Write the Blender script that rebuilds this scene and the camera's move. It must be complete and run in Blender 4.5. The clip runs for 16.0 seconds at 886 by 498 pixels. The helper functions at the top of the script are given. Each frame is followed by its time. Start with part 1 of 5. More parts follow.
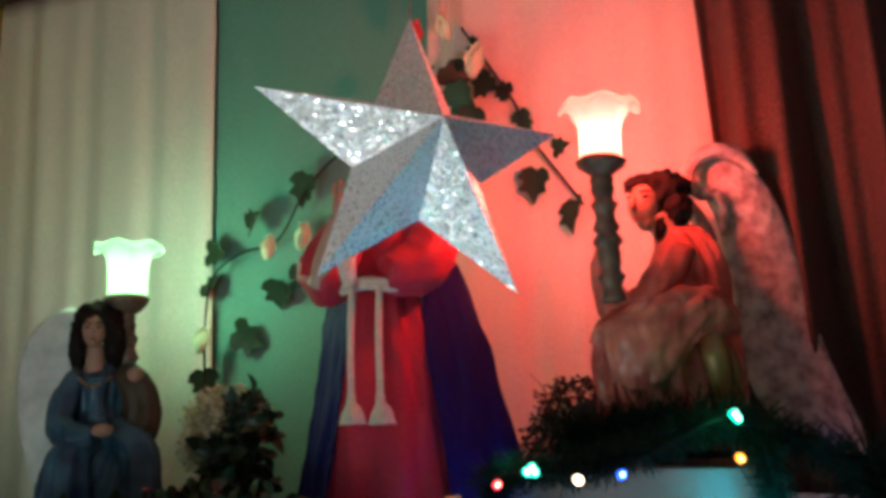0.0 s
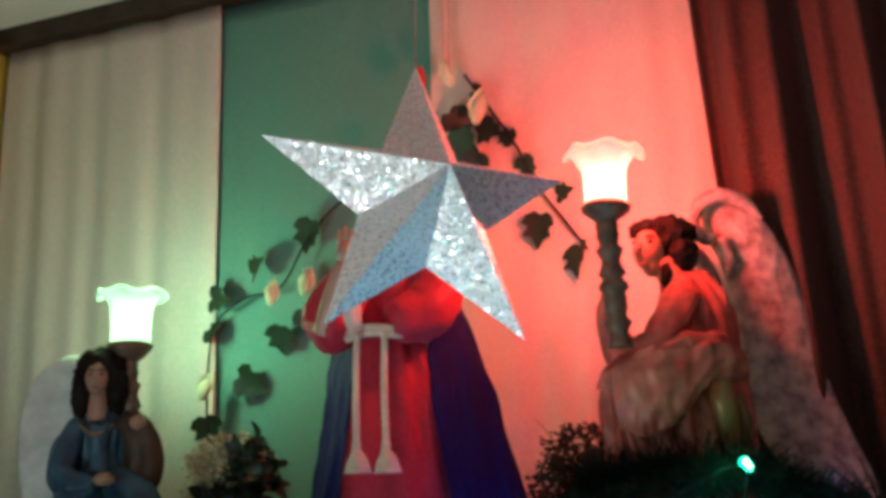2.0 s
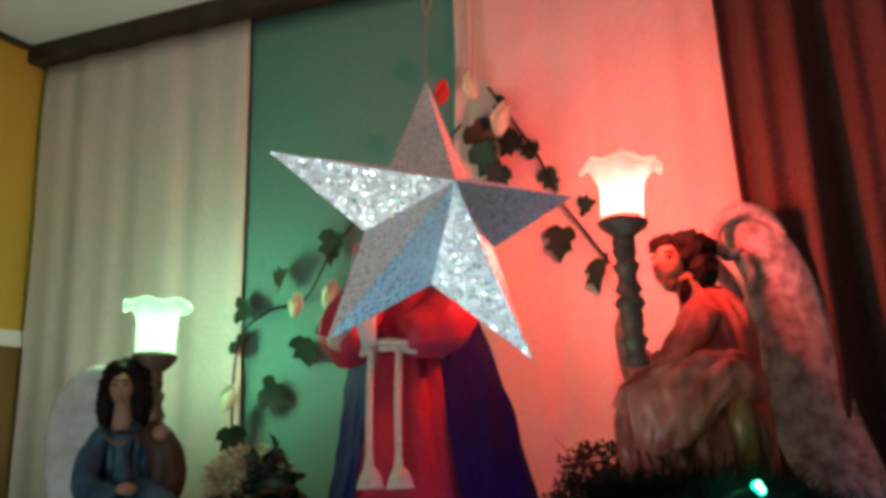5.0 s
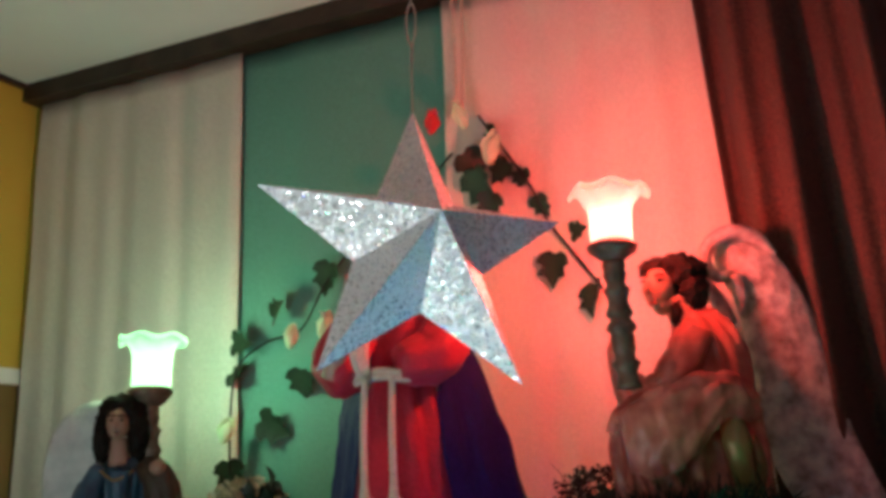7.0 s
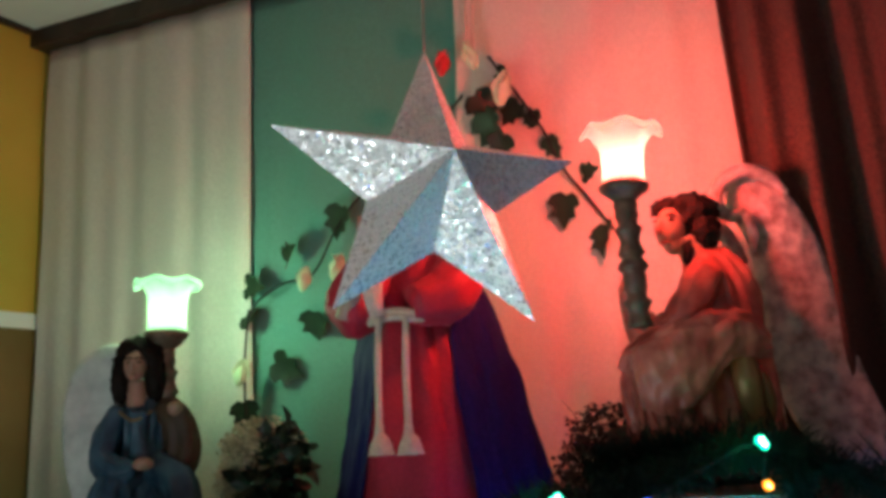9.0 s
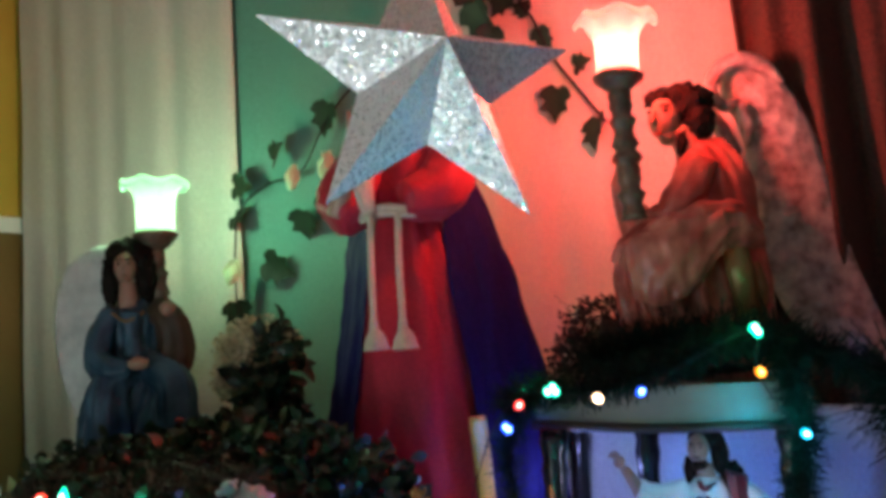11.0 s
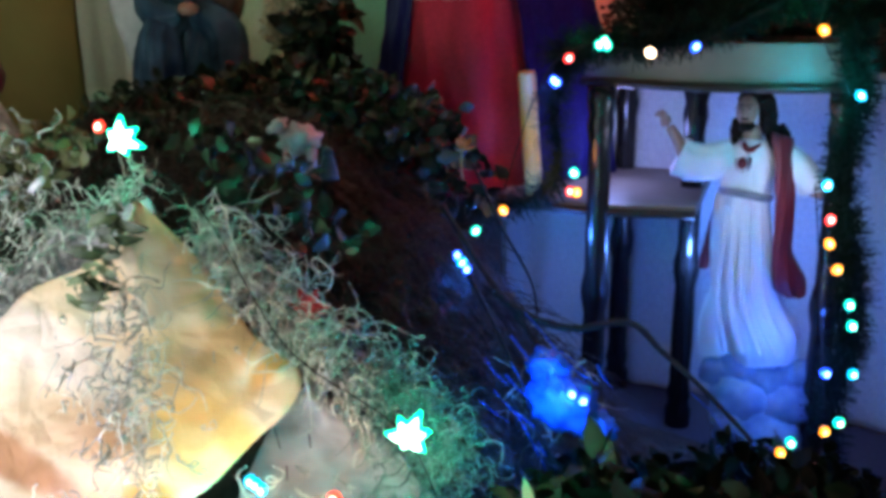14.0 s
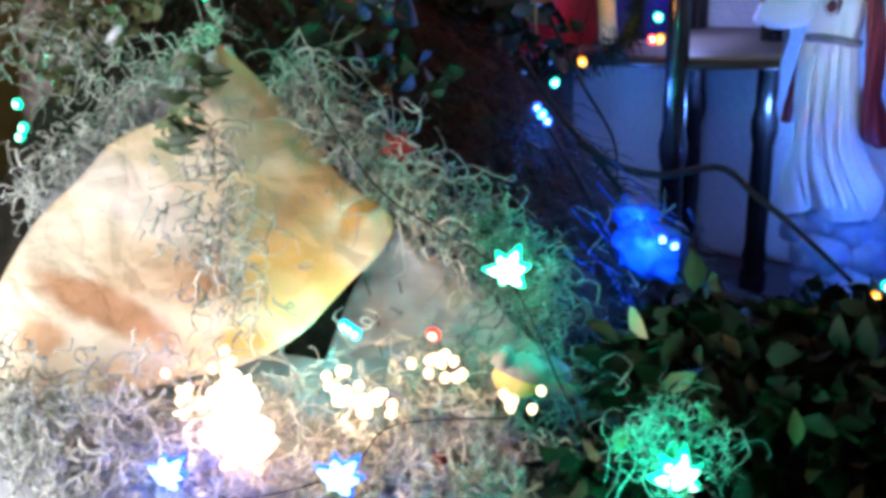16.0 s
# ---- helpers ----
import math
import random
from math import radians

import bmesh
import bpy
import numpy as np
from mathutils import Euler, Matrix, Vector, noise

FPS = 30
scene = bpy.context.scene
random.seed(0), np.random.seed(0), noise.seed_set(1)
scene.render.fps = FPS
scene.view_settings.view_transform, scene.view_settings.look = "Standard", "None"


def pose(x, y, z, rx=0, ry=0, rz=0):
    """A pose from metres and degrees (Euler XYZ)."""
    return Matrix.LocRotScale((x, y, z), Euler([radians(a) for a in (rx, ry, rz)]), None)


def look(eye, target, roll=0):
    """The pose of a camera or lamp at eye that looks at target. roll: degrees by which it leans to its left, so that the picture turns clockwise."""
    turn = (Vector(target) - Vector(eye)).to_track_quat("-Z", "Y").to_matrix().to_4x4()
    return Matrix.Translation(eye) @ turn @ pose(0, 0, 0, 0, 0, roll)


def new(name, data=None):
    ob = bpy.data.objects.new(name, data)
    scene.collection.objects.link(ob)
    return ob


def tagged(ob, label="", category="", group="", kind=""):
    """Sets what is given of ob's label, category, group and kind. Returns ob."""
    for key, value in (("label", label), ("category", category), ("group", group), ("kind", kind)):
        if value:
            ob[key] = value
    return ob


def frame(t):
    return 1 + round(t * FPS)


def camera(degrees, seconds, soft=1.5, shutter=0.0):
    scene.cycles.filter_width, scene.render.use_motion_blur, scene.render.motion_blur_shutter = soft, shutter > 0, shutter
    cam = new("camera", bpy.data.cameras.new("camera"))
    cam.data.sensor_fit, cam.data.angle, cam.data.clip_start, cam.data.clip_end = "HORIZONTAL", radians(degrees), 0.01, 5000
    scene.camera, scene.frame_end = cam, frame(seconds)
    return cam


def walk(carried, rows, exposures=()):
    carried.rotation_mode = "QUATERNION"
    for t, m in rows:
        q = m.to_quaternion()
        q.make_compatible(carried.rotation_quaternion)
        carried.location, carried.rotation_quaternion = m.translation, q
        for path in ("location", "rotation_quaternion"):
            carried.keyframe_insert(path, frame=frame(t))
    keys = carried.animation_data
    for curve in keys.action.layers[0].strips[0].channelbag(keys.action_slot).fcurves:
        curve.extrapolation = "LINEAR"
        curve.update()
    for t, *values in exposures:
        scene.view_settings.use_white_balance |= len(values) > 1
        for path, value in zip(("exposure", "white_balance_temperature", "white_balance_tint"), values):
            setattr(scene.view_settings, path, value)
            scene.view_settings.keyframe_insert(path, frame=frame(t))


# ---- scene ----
cam = camera(50.0, 16.0, soft=4.2, shutter=0.5)
PATH = [
    (0, (2.051, -1.739, 1.462), (1.257, 0.075, 1.748), -0.5),
    (0.5, (2.043, -1.745, 1.467), (1.246, 0.062, 1.783), -1.2),
    (1, (2.045, -1.739, 1.465), (1.254, 0.066, 1.81), -0.4),
    (1.5, (2.045, -1.743, 1.469), (1.27, 0.065, 1.828), -1.0),
    (2, (2.044, -1.741, 1.467), (1.256, 0.059, 1.842), -0.7),
    (2.5, (2.04, -1.746, 1.464), (1.235, 0.046, 1.838), -0.3),
    (3, (2.033, -1.736, 1.462), (1.214, 0.051, 1.826), -0.7),
    (3.5, (2.042, -1.738, 1.461), (1.207, 0.039, 1.842), -1.0),
    (4, (2.064, -1.719, 1.46), (1.245, 0.064, 1.85), -0.2),
    (4.2, (2.066, -1.709, 1.465), (1.197, 0.054, 1.835), 0.1),
    (6.3, (2.11, -1.735, 1.483), (1.244, 0.014, 1.918), -0.1),
    (6.5, (2.106, -1.732, 1.479), (1.243, 0.018, 1.917), -0.7),
    (7, (2.099, -1.717, 1.477), (1.231, 0.028, 1.926), -1.2),
    (7.5, (2.106, -1.729, 1.472), (1.219, 0.011, 1.903), -0.6),
    (8, (2.101, -1.729, 1.471), (1.214, 0.004, 1.93), -0.8),
    (8.2, (2.101, -1.731, 1.468), (1.198, 0.003, 1.888), -0.5),
    (10.3, (2.084, -1.711, 1.466), (1.204, 0.062, 1.75), -2.8),
    (10.5, (2.088, -1.72, 1.465), (1.2, 0.055, 1.714), -3.0),
    (11, (2.08, -1.717, 1.461), (1.195, 0.071, 1.592), -2.4),
    (11.5, (2.078, -1.712, 1.453), (1.195, 0.082, 1.476), -1.9),
    (12, (2.083, -1.685, 1.506), (1.205, 0.105, 1.351), -1.6),
    (12.5, (2.075, -1.678, 1.467), (1.17, 0.084, 1.195), -0.8),
    (13, (2.082, -1.677, 1.455), (1.114, 0.033, 1.087), -1.1),
    (13.5, (2.082, -1.682, 1.44), (1.095, -0.01, 0.957), -0.9),
    (14, (2.086, -1.712, 1.43), (1.121, -0.045, 0.891), -0.5),
    (14.5, (2.078, -1.719, 1.39), (1.1, -0.066, 0.831), -1.1),
    (15, (2.069, -1.73, 1.372), (1.077, -0.106, 0.757), -1.3),
    (15.5, (2.049, -1.74, 1.364), (1.057, -0.138, 0.693), -1.3),
    (16, (2.036, -1.746, 1.353), (1.037, -0.162, 0.649), -2.4),
]
# the film's own drift of brightness
EXPOSURES = [(0, -0.08), (1.5, 0.0), (2.5, 0.12), (3.5, 0.08), (4.2, -0.05), (6.5, -0.03), (7.5, -0.15), (8.2, -0.18), (10.5, -0.12), (11.5, -0.06), (12.5, 0.0), (13.0, 0.02), (13.5, 0.15), (14.5, 0.08), (16, 0.03)]
walk(cam, [(t, look(eye, target, roll)) for t, eye, target, roll in PATH], EXPOSURES)

# ---- light ----
world = bpy.data.worlds.new("world")
scene.world = world
world.use_nodes = True
world.node_tree.nodes["Background"].inputs[0].default_value = (0.55, 0.65, 0.85, 1)
world.node_tree.nodes["Background"].inputs[1].default_value = 0.012


def point_light(place, power, colour, size=0.012):
    data = bpy.data.lights.new("bulb_or_fill", "POINT")
    data.energy, data.color, data.shadow_soft_size = power, colour, size
    ob = new("bulb_or_fill", data)
    ob.location = place
    return ob


def area_light(m, power, colour, w, h):
    data = bpy.data.lights.new("fill_light", "AREA")
    data.energy, data.color, data.shape, data.size, data.size_y = power, colour, "RECTANGLE", w, h
    ob = new("fill_light", data)
    ob.matrix_world = m
    return ob


GREEN_BULB, RED_BULB = Vector((0.75, -0.3, 1.680)), Vector((1.716, -0.391, 1.826))
point_light(GREEN_BULB, 1.25, (0.22, 1.0, 0.36), 0.035)
point_light(RED_BULB, 11.4, (1.0, 0.040, 0.026), 0.03)
# unseen fill lights added: one low beside the viewer, one high behind
area_light(look((1.15, -1.58, 1.0), (1.35, -0.9, 1.2)), 6.2, (0.87, 0.94, 1.0), 0.4, 0.4)
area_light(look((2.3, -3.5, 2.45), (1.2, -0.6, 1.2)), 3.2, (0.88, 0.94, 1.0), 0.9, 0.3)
# clusters of coloured bulbs on the table; bulbless bluish fills added round the stand
for place, power, colour in (((1.457, -1.245, .93), 0.55, (1.0, 0.74, 0.5)), ((1.575, -1.185, .955), 0.8, (1.0, 0.66, 0.36)), ((1.65, -1.145, .985), 0.6, (1.0, 0.5, 0.3)),
                             ((1.712, -1.05, 1.05), 1.0, (0.0, 1.0, 0.62)), ((1.845, -1.175, .945), 1.1, (0.0, 1.0, 0.62)), ((1.33, -1.06, 1.305), 0.5, (0.0, 1.0, 0.58)), ((1.50, -1.12, .958), 0.25, (0.02, 0.9, 0.9)),
                             ((1.455, -1.280, 0.893), 0.6, (0.02, 0.1, 1.0)), ((1.637, -1.270, 0.941), 0.6, (0.02, 0.1, 1.0)), ((1.695, -.85, .985), 1.3, (0.01, 0.15, 1.0)), ((1.52, -.70, 1.075), 0.5, (0.02, 0.16, 1.0)),
                             ((1.555, -.54, 1.297), 0.2, (0.03, 0.12, 1.0)), ((1.62, -.545, 1.355), 0.16, (0.0, 1.0, 0.4)), ((1.886, -.52, 1.425), 0.14, (0.0, 1.0, 0.4)), ((1.945, -.535, 1.315), 0.6, (0.0, 0.65, 1.0)),
                             ((1.925, -.55, .96), 1.1, (0.04, 0.16, 1.0)), ((1.585, -.58, 1.185), 0.16, (1.0, 0.42, 0.14)), ((1.58, -.56, 1.08), 1.2, (0.05, 0.20, 1.0)), ((1.74, -.36, 1.04), 1.6, (0.10, 0.27, 1.0)), ((.98, -1.02, 1.16), 0.5, (0.05, 1.0, 0.6)), ((.80, -.80, 1.12), 0.7, (0.25, 0.28, 1.0)), ((1.60, -.36, 1.2), 0.6, (0.30, 0.38, 1.0)), ((1.91, -.57, 1.18), 0.42, (0.66, 0.70, 1.0))):
    point_light(place, power, colour)

# ---- materials ----


class Mat:
    """A node material with a noise-driven base colour and bump."""

    def __init__(self, name, a, b, scale=20, rough=0.7, metal=0.0, bump=0.2, bump_scale=80, sheen=0.0, spec=0.4):
        self.m = bpy.data.materials.new(name)
        self.m.use_nodes = True
        t = self.t = self.m.node_tree
        self.bsdf = t.nodes["Principled BSDF"]
        co = self.co = t.nodes.new("ShaderNodeTexCoord")
        n1 = t.nodes.new("ShaderNodeTexNoise")
        n1.inputs["Scale"].default_value, n1.inputs["Detail"].default_value = scale, 6
        ramp = self.ramp = t.nodes.new("ShaderNodeValToRGB")
        ramp.color_ramp.elements[0].position, ramp.color_ramp.elements[1].position = 0.33, 0.67
        ramp.color_ramp.elements[0].color, ramp.color_ramp.elements[1].color = (*a, 1), (*b, 1)
        n2 = self.n2 = t.nodes.new("ShaderNodeTexNoise")
        n2.inputs["Scale"].default_value, n2.inputs["Detail"].default_value = bump_scale, 4
        bp = self.bump = t.nodes.new("ShaderNodeBump")
        bp.inputs["Strength"].default_value, bp.inputs["Distance"].default_value = bump, 0.01
        li = t.links.new
        li(co.outputs["Object"], n1.inputs["Vector"])
        li(co.outputs["Object"], n2.inputs["Vector"])
        li(n1.outputs["Fac"], ramp.inputs["Fac"])
        li(ramp.outputs["Color"], self.bsdf.inputs["Base Color"])
        li(n2.outputs["Fac"], bp.inputs["Height"])
        li(bp.outputs["Normal"], self.bsdf.inputs["Normal"])
        self.bsdf.inputs["Roughness"].default_value = rough
        self.bsdf.inputs["Metallic"].default_value = metal
        self.bsdf.inputs["Specular IOR Level"].default_value = spec
        self.bsdf.inputs["Sheen Weight"].default_value = sheen

    def vary_by_island(self, low=0.5, high=1.5):
        t = self.t
        g = t.nodes.new("ShaderNodeNewGeometry")
        mr = t.nodes.new("ShaderNodeMapRange")
        mr.inputs["To Min"].default_value, mr.inputs["To Max"].default_value = low, high
        hs = t.nodes.new("ShaderNodeHueSaturation")
        t.links.new(g.outputs["Random Per Island"], mr.inputs["Value"])
        t.links.new(mr.outputs["Result"], hs.inputs["Value"])
        t.links.new(self.ramp.outputs["Color"], hs.inputs["Color"])
        t.links.new(hs.outputs["Color"], self.bsdf.inputs["Base Color"])
        return self


def cloth(name, a, b, weave=900, rough=0.85, sheen=0.05, bump=0.25):
    mt = Mat(name, [c * 0.98 for c in a], [c * 1.02 for c in b], 200, rough, 0, bump, 300, sheen, 0.25)
    t = mt.t
    w = t.nodes.new("ShaderNodeTexWave")
    w.inputs["Scale"].default_value, w.inputs["Distortion"].default_value = weave / 6.28, 3
    w.inputs["Detail"].default_value = 2
    add = t.nodes.new("ShaderNodeMath")
    t.links.new(mt.co.outputs["Object"], w.inputs["Vector"])
    t.links.new(w.outputs["Fac"], add.inputs[0])
    t.links.new(mt.n2.outputs["Fac"], add.inputs[1])
    t.links.new(add.outputs[0], mt.bump.inputs["Height"])
    mt.bump.inputs["Distance"].default_value = 0.002
    return mt.m


def glow(name, colour, strength):
    m = bpy.data.materials.new(name)
    m.use_nodes = True
    b = m.node_tree.nodes["Principled BSDF"]
    b.inputs["Base Color"].default_value = (*colour, 1)
    b.inputs["Emission Color"].default_value = (*colour, 1)
    b.inputs["Emission Strength"].default_value = strength
    return m


def glitter():
    """Foil flakes: each cell has its own tone, tilt and gloss."""
    mt = Mat("silver_glitter", (0.78, 0.77, 0.75), (1.0, 0.99, 0.97), 60, 0.4, 0.3, 0.0, 200)
    t = mt.t
    v = t.nodes.new("ShaderNodeTexVoronoi")
    v.inputs["Scale"].default_value = 400
    sep = t.nodes.new("ShaderNodeSeparateColor")
    mt.ramp.color_ramp.elements[0].position, mt.ramp.color_ramp.elements[1].position = 0.0, 1.0
    rough = t.nodes.new("ShaderNodeValToRGB")
    rough.color_ramp.elements[0].color, rough.color_ramp.elements[1].color = (0.40, 0.40, 0.40, 1), (0.2, 0.2, 0.2, 1)
    rough.color_ramp.elements[0].position, rough.color_ramp.elements[1].position = 0.55, 0.95
    li = t.links.new
    li(mt.co.outputs["Object"], v.inputs["Vector"])
    li(v.outputs["Color"], sep.inputs["Color"])
    li(sep.outputs["Red"], mt.ramp.inputs["Fac"])
    li(sep.outputs["Green"], rough.inputs["Fac"])
    li(rough.outputs["Color"], mt.bsdf.inputs["Roughness"])
    flake = t.nodes.new("ShaderNodeMapRange")
    flake.inputs["From Min"].default_value, flake.inputs["From Max"].default_value = 0.84, 0.88
    flake.inputs["To Min"].default_value, flake.inputs["To Max"].default_value = 0.3, 0.65
    li(sep.outputs["Green"], flake.inputs["Value"])
    li(flake.outputs["Result"], mt.bsdf.inputs["Metallic"])
    # every flake lies at its own small angle
    tilt = t.nodes.new("ShaderNodeVectorMath")
    tilt.operation = "MULTIPLY_ADD"
    tilt.inputs[1].default_value, tilt.inputs[2].default_value = (0.5, 0.5, 0.5), (-0.25, -0.25, -0.25)
    lean = t.nodes.new("ShaderNodeVectorMath")
    unit = t.nodes.new("ShaderNodeVectorMath")
    unit.operation = "NORMALIZE"
    geo = t.nodes.new("ShaderNodeNewGeometry")
    li(v.outputs["Color"], tilt.inputs[0])
    li(geo.outputs["Normal"], lean.inputs[0])
    li(tilt.outputs[0], lean.inputs[1])
    li(lean.outputs[0], unit.inputs[0])
    li(unit.outputs[0], mt.bsdf.inputs["Normal"])
    return mt.m


def shade_glass(name, tint):
    m = bpy.data.materials.new(name)
    m.use_nodes = True
    t = m.node_tree
    b = t.nodes["Principled BSDF"]
    b.inputs["Base Color"].default_value = (*tint, 1)
    b.inputs["Roughness"].default_value = 0.35
    tr = t.nodes.new("ShaderNodeBsdfTranslucent")
    tr.inputs["Color"].default_value = (*tint, 1)
    mix = t.nodes.new("ShaderNodeMixShader")
    mix.inputs[0].default_value = 0.6
    t.links.new(b.outputs[0], mix.inputs[1])
    t.links.new(tr.outputs[0], mix.inputs[2])
    t.links.new(mix.outputs[0], t.nodes["Material Output"].inputs["Surface"])
    return m


YELLOW_PAINT = Mat("yellow_paint", (0.55, 0.36, 0.05), (0.62, 0.42, 0.07), 4, 0.6, 0, 0.15, 60).m
BROWN_PAINT = Mat("brown_paint", (0.16, 0.10, 0.03), (0.22, 0.14, 0.05), 4, 0.5, 0, 0.15, 60).m
WHITE_PAINT = Mat("white_paint", (0.72, 0.72, 0.70), (0.8, 0.8, 0.78), 3, 0.6, 0, 0.1, 40).m
CEILING_PAINT = Mat("ceiling_paint", (0.62, 0.66, 0.66), (0.72, 0.76, 0.76), 2, 0.7, 0, 0.1, 30).m
WALL_PAINT = Mat("wall_paint", (0.6, 0.58, 0.52), (0.7, 0.67, 0.6), 3, 0.7, 0, 0.15, 50).m
DARK_WOOD = Mat("dark_wood", (0.02, 0.013, 0.009), (0.05, 0.03, 0.02), 14, 0.4, 0, 0.2, 60).m
BLACK_LACQUER = Mat("black_lacquer", (0.006, 0.006, 0.007), (0.014, 0.012, 0.012), 20, 0.22, 0, 0.1, 60, 0, 0.6).m
BEIGE_WOOD = Mat("beige_wood", (0.17, 0.12, 0.095), (0.25, 0.185, 0.15), 9, 0.5, 0, 0.15, 60).m
FLOOR_TILE = Mat("floor_tile", (0.28, 0.22, 0.18), (0.36, 0.29, 0.24), 3, 0.4, 0, 0.1, 40).m
CREAM_CLOTH = cloth("cream_cloth", (0.57, 0.54, 0.48), (0.66, 0.63, 0.56))
GREEN_CLOTH = cloth("green_cloth", (0.10, 0.275, 0.22), (0.125, 0.32, 0.26))
WHITE_CLOTH = cloth("white_cloth", (0.72, 0.54, 0.45), (0.80, 0.62, 0.53))
BROWN_CLOTH = cloth("brown_cloth", (0.050, 0.024, 0.018), (0.10, 0.046, 0.033))
TABLE_CLOTH = cloth("table_cloth", (0.05, 0.045, 0.06), (0.08, 0.07, 0.09))
RED_SATIN = cloth("red_satin", (0.36, 0.013, 0.027), (0.47, 0.021, 0.042), 900, 0.5, 0.05)
BLUE_SATIN = cloth("blue_satin", (0.009, 0.007, 0.060), (0.018, 0.012, 0.095), 900, 0.6, 0.0)
BLUE_SATIN.node_tree.nodes["Principled BSDF"].inputs["Specular IOR Level"].default_value = 0.06
DRAPE_CLOTH = cloth("drape_cloth", (0.60, 0.60, 0.62), (0.70, 0.70, 0.72))
CORD = cloth("cream_cord", (0.55, 0.42, 0.32), (0.72, 0.58, 0.45), 1500, 0.9, 0.2, 0.5)
GLITTER = glitter()
GREEN_GLASS, RED_GLASS = shade_glass("pale_green_glass", (0.46, 0.60, 0.47)), shade_glass("cream_glass", (0.62, 0.56, 0.52))
BRONZE = Mat("bronze", (0.08, 0.055, 0.038), (0.19, 0.13, 0.09), 40, 0.45, 0.2, 0.2, 120).m
SKIN = Mat("painted_skin", (0.32, 0.17, 0.12), (0.41, 0.23, 0.165), 12, 0.45, 0, 0.05, 60).m
HAIR = Mat("painted_hair", (0.006, 0.004, 0.003), (0.016, 0.010, 0.007), 40, 0.6, 0, 0.6, 90, 0, 0.12).m
BLUE_ROBE = Mat("blue_robe_paint", (0.008, 0.032, 0.060), (0.040, 0.095, 0.14), 22, 0.45, 0, 0.15, 60).m
# rose robe's wide tone range stands in for light and dark on its folds
ROSE_ROBE = Mat("rose_robe_paint", (0.28, 0.05, 0.035), (0.60, 0.18, 0.13), 24, 0.34, 0, 0.15, 60).m
GOLD_PAINT = Mat("gold_paint", (0.18, 0.10, 0.04), (0.30, 0.18, 0.07), 14, 0.35, 0.3, 0.15, 60).m
WING_PAINT = Mat("wing_paint", (0.24, 0.15, 0.135), (0.66, 0.50, 0.47), 42, 0.5, 0, 0.5, 70).m
WING_PALE = Mat("pale_wing_paint", (0.40, 0.40, 0.37), (0.58, 0.58, 0.53), 26, 0.55, 0, 0.5, 70).m
BROWN_ROBE = Mat("brown_robe_paint", (0.035, 0.022, 0.014), (0.085, 0.052, 0.032), 16, 0.5, 0, 0.2, 60).m
WHITE_ROBE = Mat("white_robe_paint", (0.72, 0.72, 0.74), (0.82, 0.82, 0.83), 10, 0.4, 0, 0.1, 50).m
CLOTH_GREY = Mat("grey_belt_paint", (0.16, 0.15, 0.17), (0.30, 0.28, 0.31), 40, 0.5, 0, 0.3, 120).m
MAROON = Mat("maroon_paint", (0.13, 0.012, 0.02), (0.22, 0.025, 0.035), 12, 0.4, 0, 0.15, 50).m
CLOUD = Mat("cloud_paint", (0.08, 0.15, 0.30), (0.28, 0.38, 0.52), 22, 0.5, 0, 0.2, 60).m
ROCK = Mat("dark_mound", (0.012, 0.010, 0.008), (0.05, 0.035, 0.025), 30, 0.9, 0, 0.8, 90).m
IVY = Mat("ivy_leaf", (0.006, 0.020, 0.009), (0.016, 0.04, 0.018), 30, 0.5, 0, 0.2, 60).vary_by_island(0.6, 1.4).m
LEAF_DARK = Mat("dark_leaf", (0.006, 0.014, 0.007), (0.018, 0.032, 0.016), 30, 0.4, 0, 0.2, 60).vary_by_island(0.3, 1.9).m
LEAF_LOW = Mat("low_leaf", (0.004, 0.006, 0.003), (0.014, 0.015, 0.007), 30, 0.6, 0, 0.2, 60, 0, 0.12).vary_by_island(0.25, 2.0).m
LEAF_PALE = Mat("pale_leaf", (0.075, 0.075, 0.03), (0.135, 0.13, 0.055), 30, 0.5, 0, 0.2, 60).vary_by_island(0.7, 1.2).m
PETAL = Mat("cream_petal", (0.50, 0.62, 0.40), (0.63, 0.72, 0.50), 30, 0.55, 0, 0.1, 60).m
RED_PETAL = Mat("red_petal", (0.45, 0.02, 0.03), (0.6, 0.04, 0.04), 30, 0.5, 0, 0.2, 60).m
PALE_BLOOM = Mat("dried_bloom", (0.50, 0.40, 0.25), (0.72, 0.60, 0.42), 40, 0.8, 0, 0.3, 60).vary_by_island(0.6, 1.3).m
NEEDLE = Mat("dried_needles", (0.012, 0.008, 0.007), (0.048, 0.024, 0.016), 30, 0.7, 0, 0.2, 60).vary_by_island(0.4, 1.9).m
GARLAND = Mat("garland_needles", (0.003, 0.008, 0.005), (0.007, 0.018, 0.010), 30, 0.6, 0, 0.2, 60, 0, 0.1).vary_by_island(0.3, 1.8).m
MOSS = Mat("grey_moss", (0.42, 0.41, 0.36), (0.66, 0.64, 0.57), 30, 0.85, 0, 0.2, 60).vary_by_island(0.5, 1.3).m
FERN = Mat("fern_leaf", (0.035, 0.055, 0.02), (0.11, 0.15, 0.06), 40, 0.55, 0, 0.2, 60).vary_by_island(0.5, 1.4).m
# moss tone with shade and the bulbs' green light put into the colour
GREEN_LIT_MOSS = Mat("green_lit_moss", (0.11, 0.16, 0.14), (0.23, 0.30, 0.27), 30, 0.8, 0, 0.2, 60).vary_by_island(0.5, 1.4).m
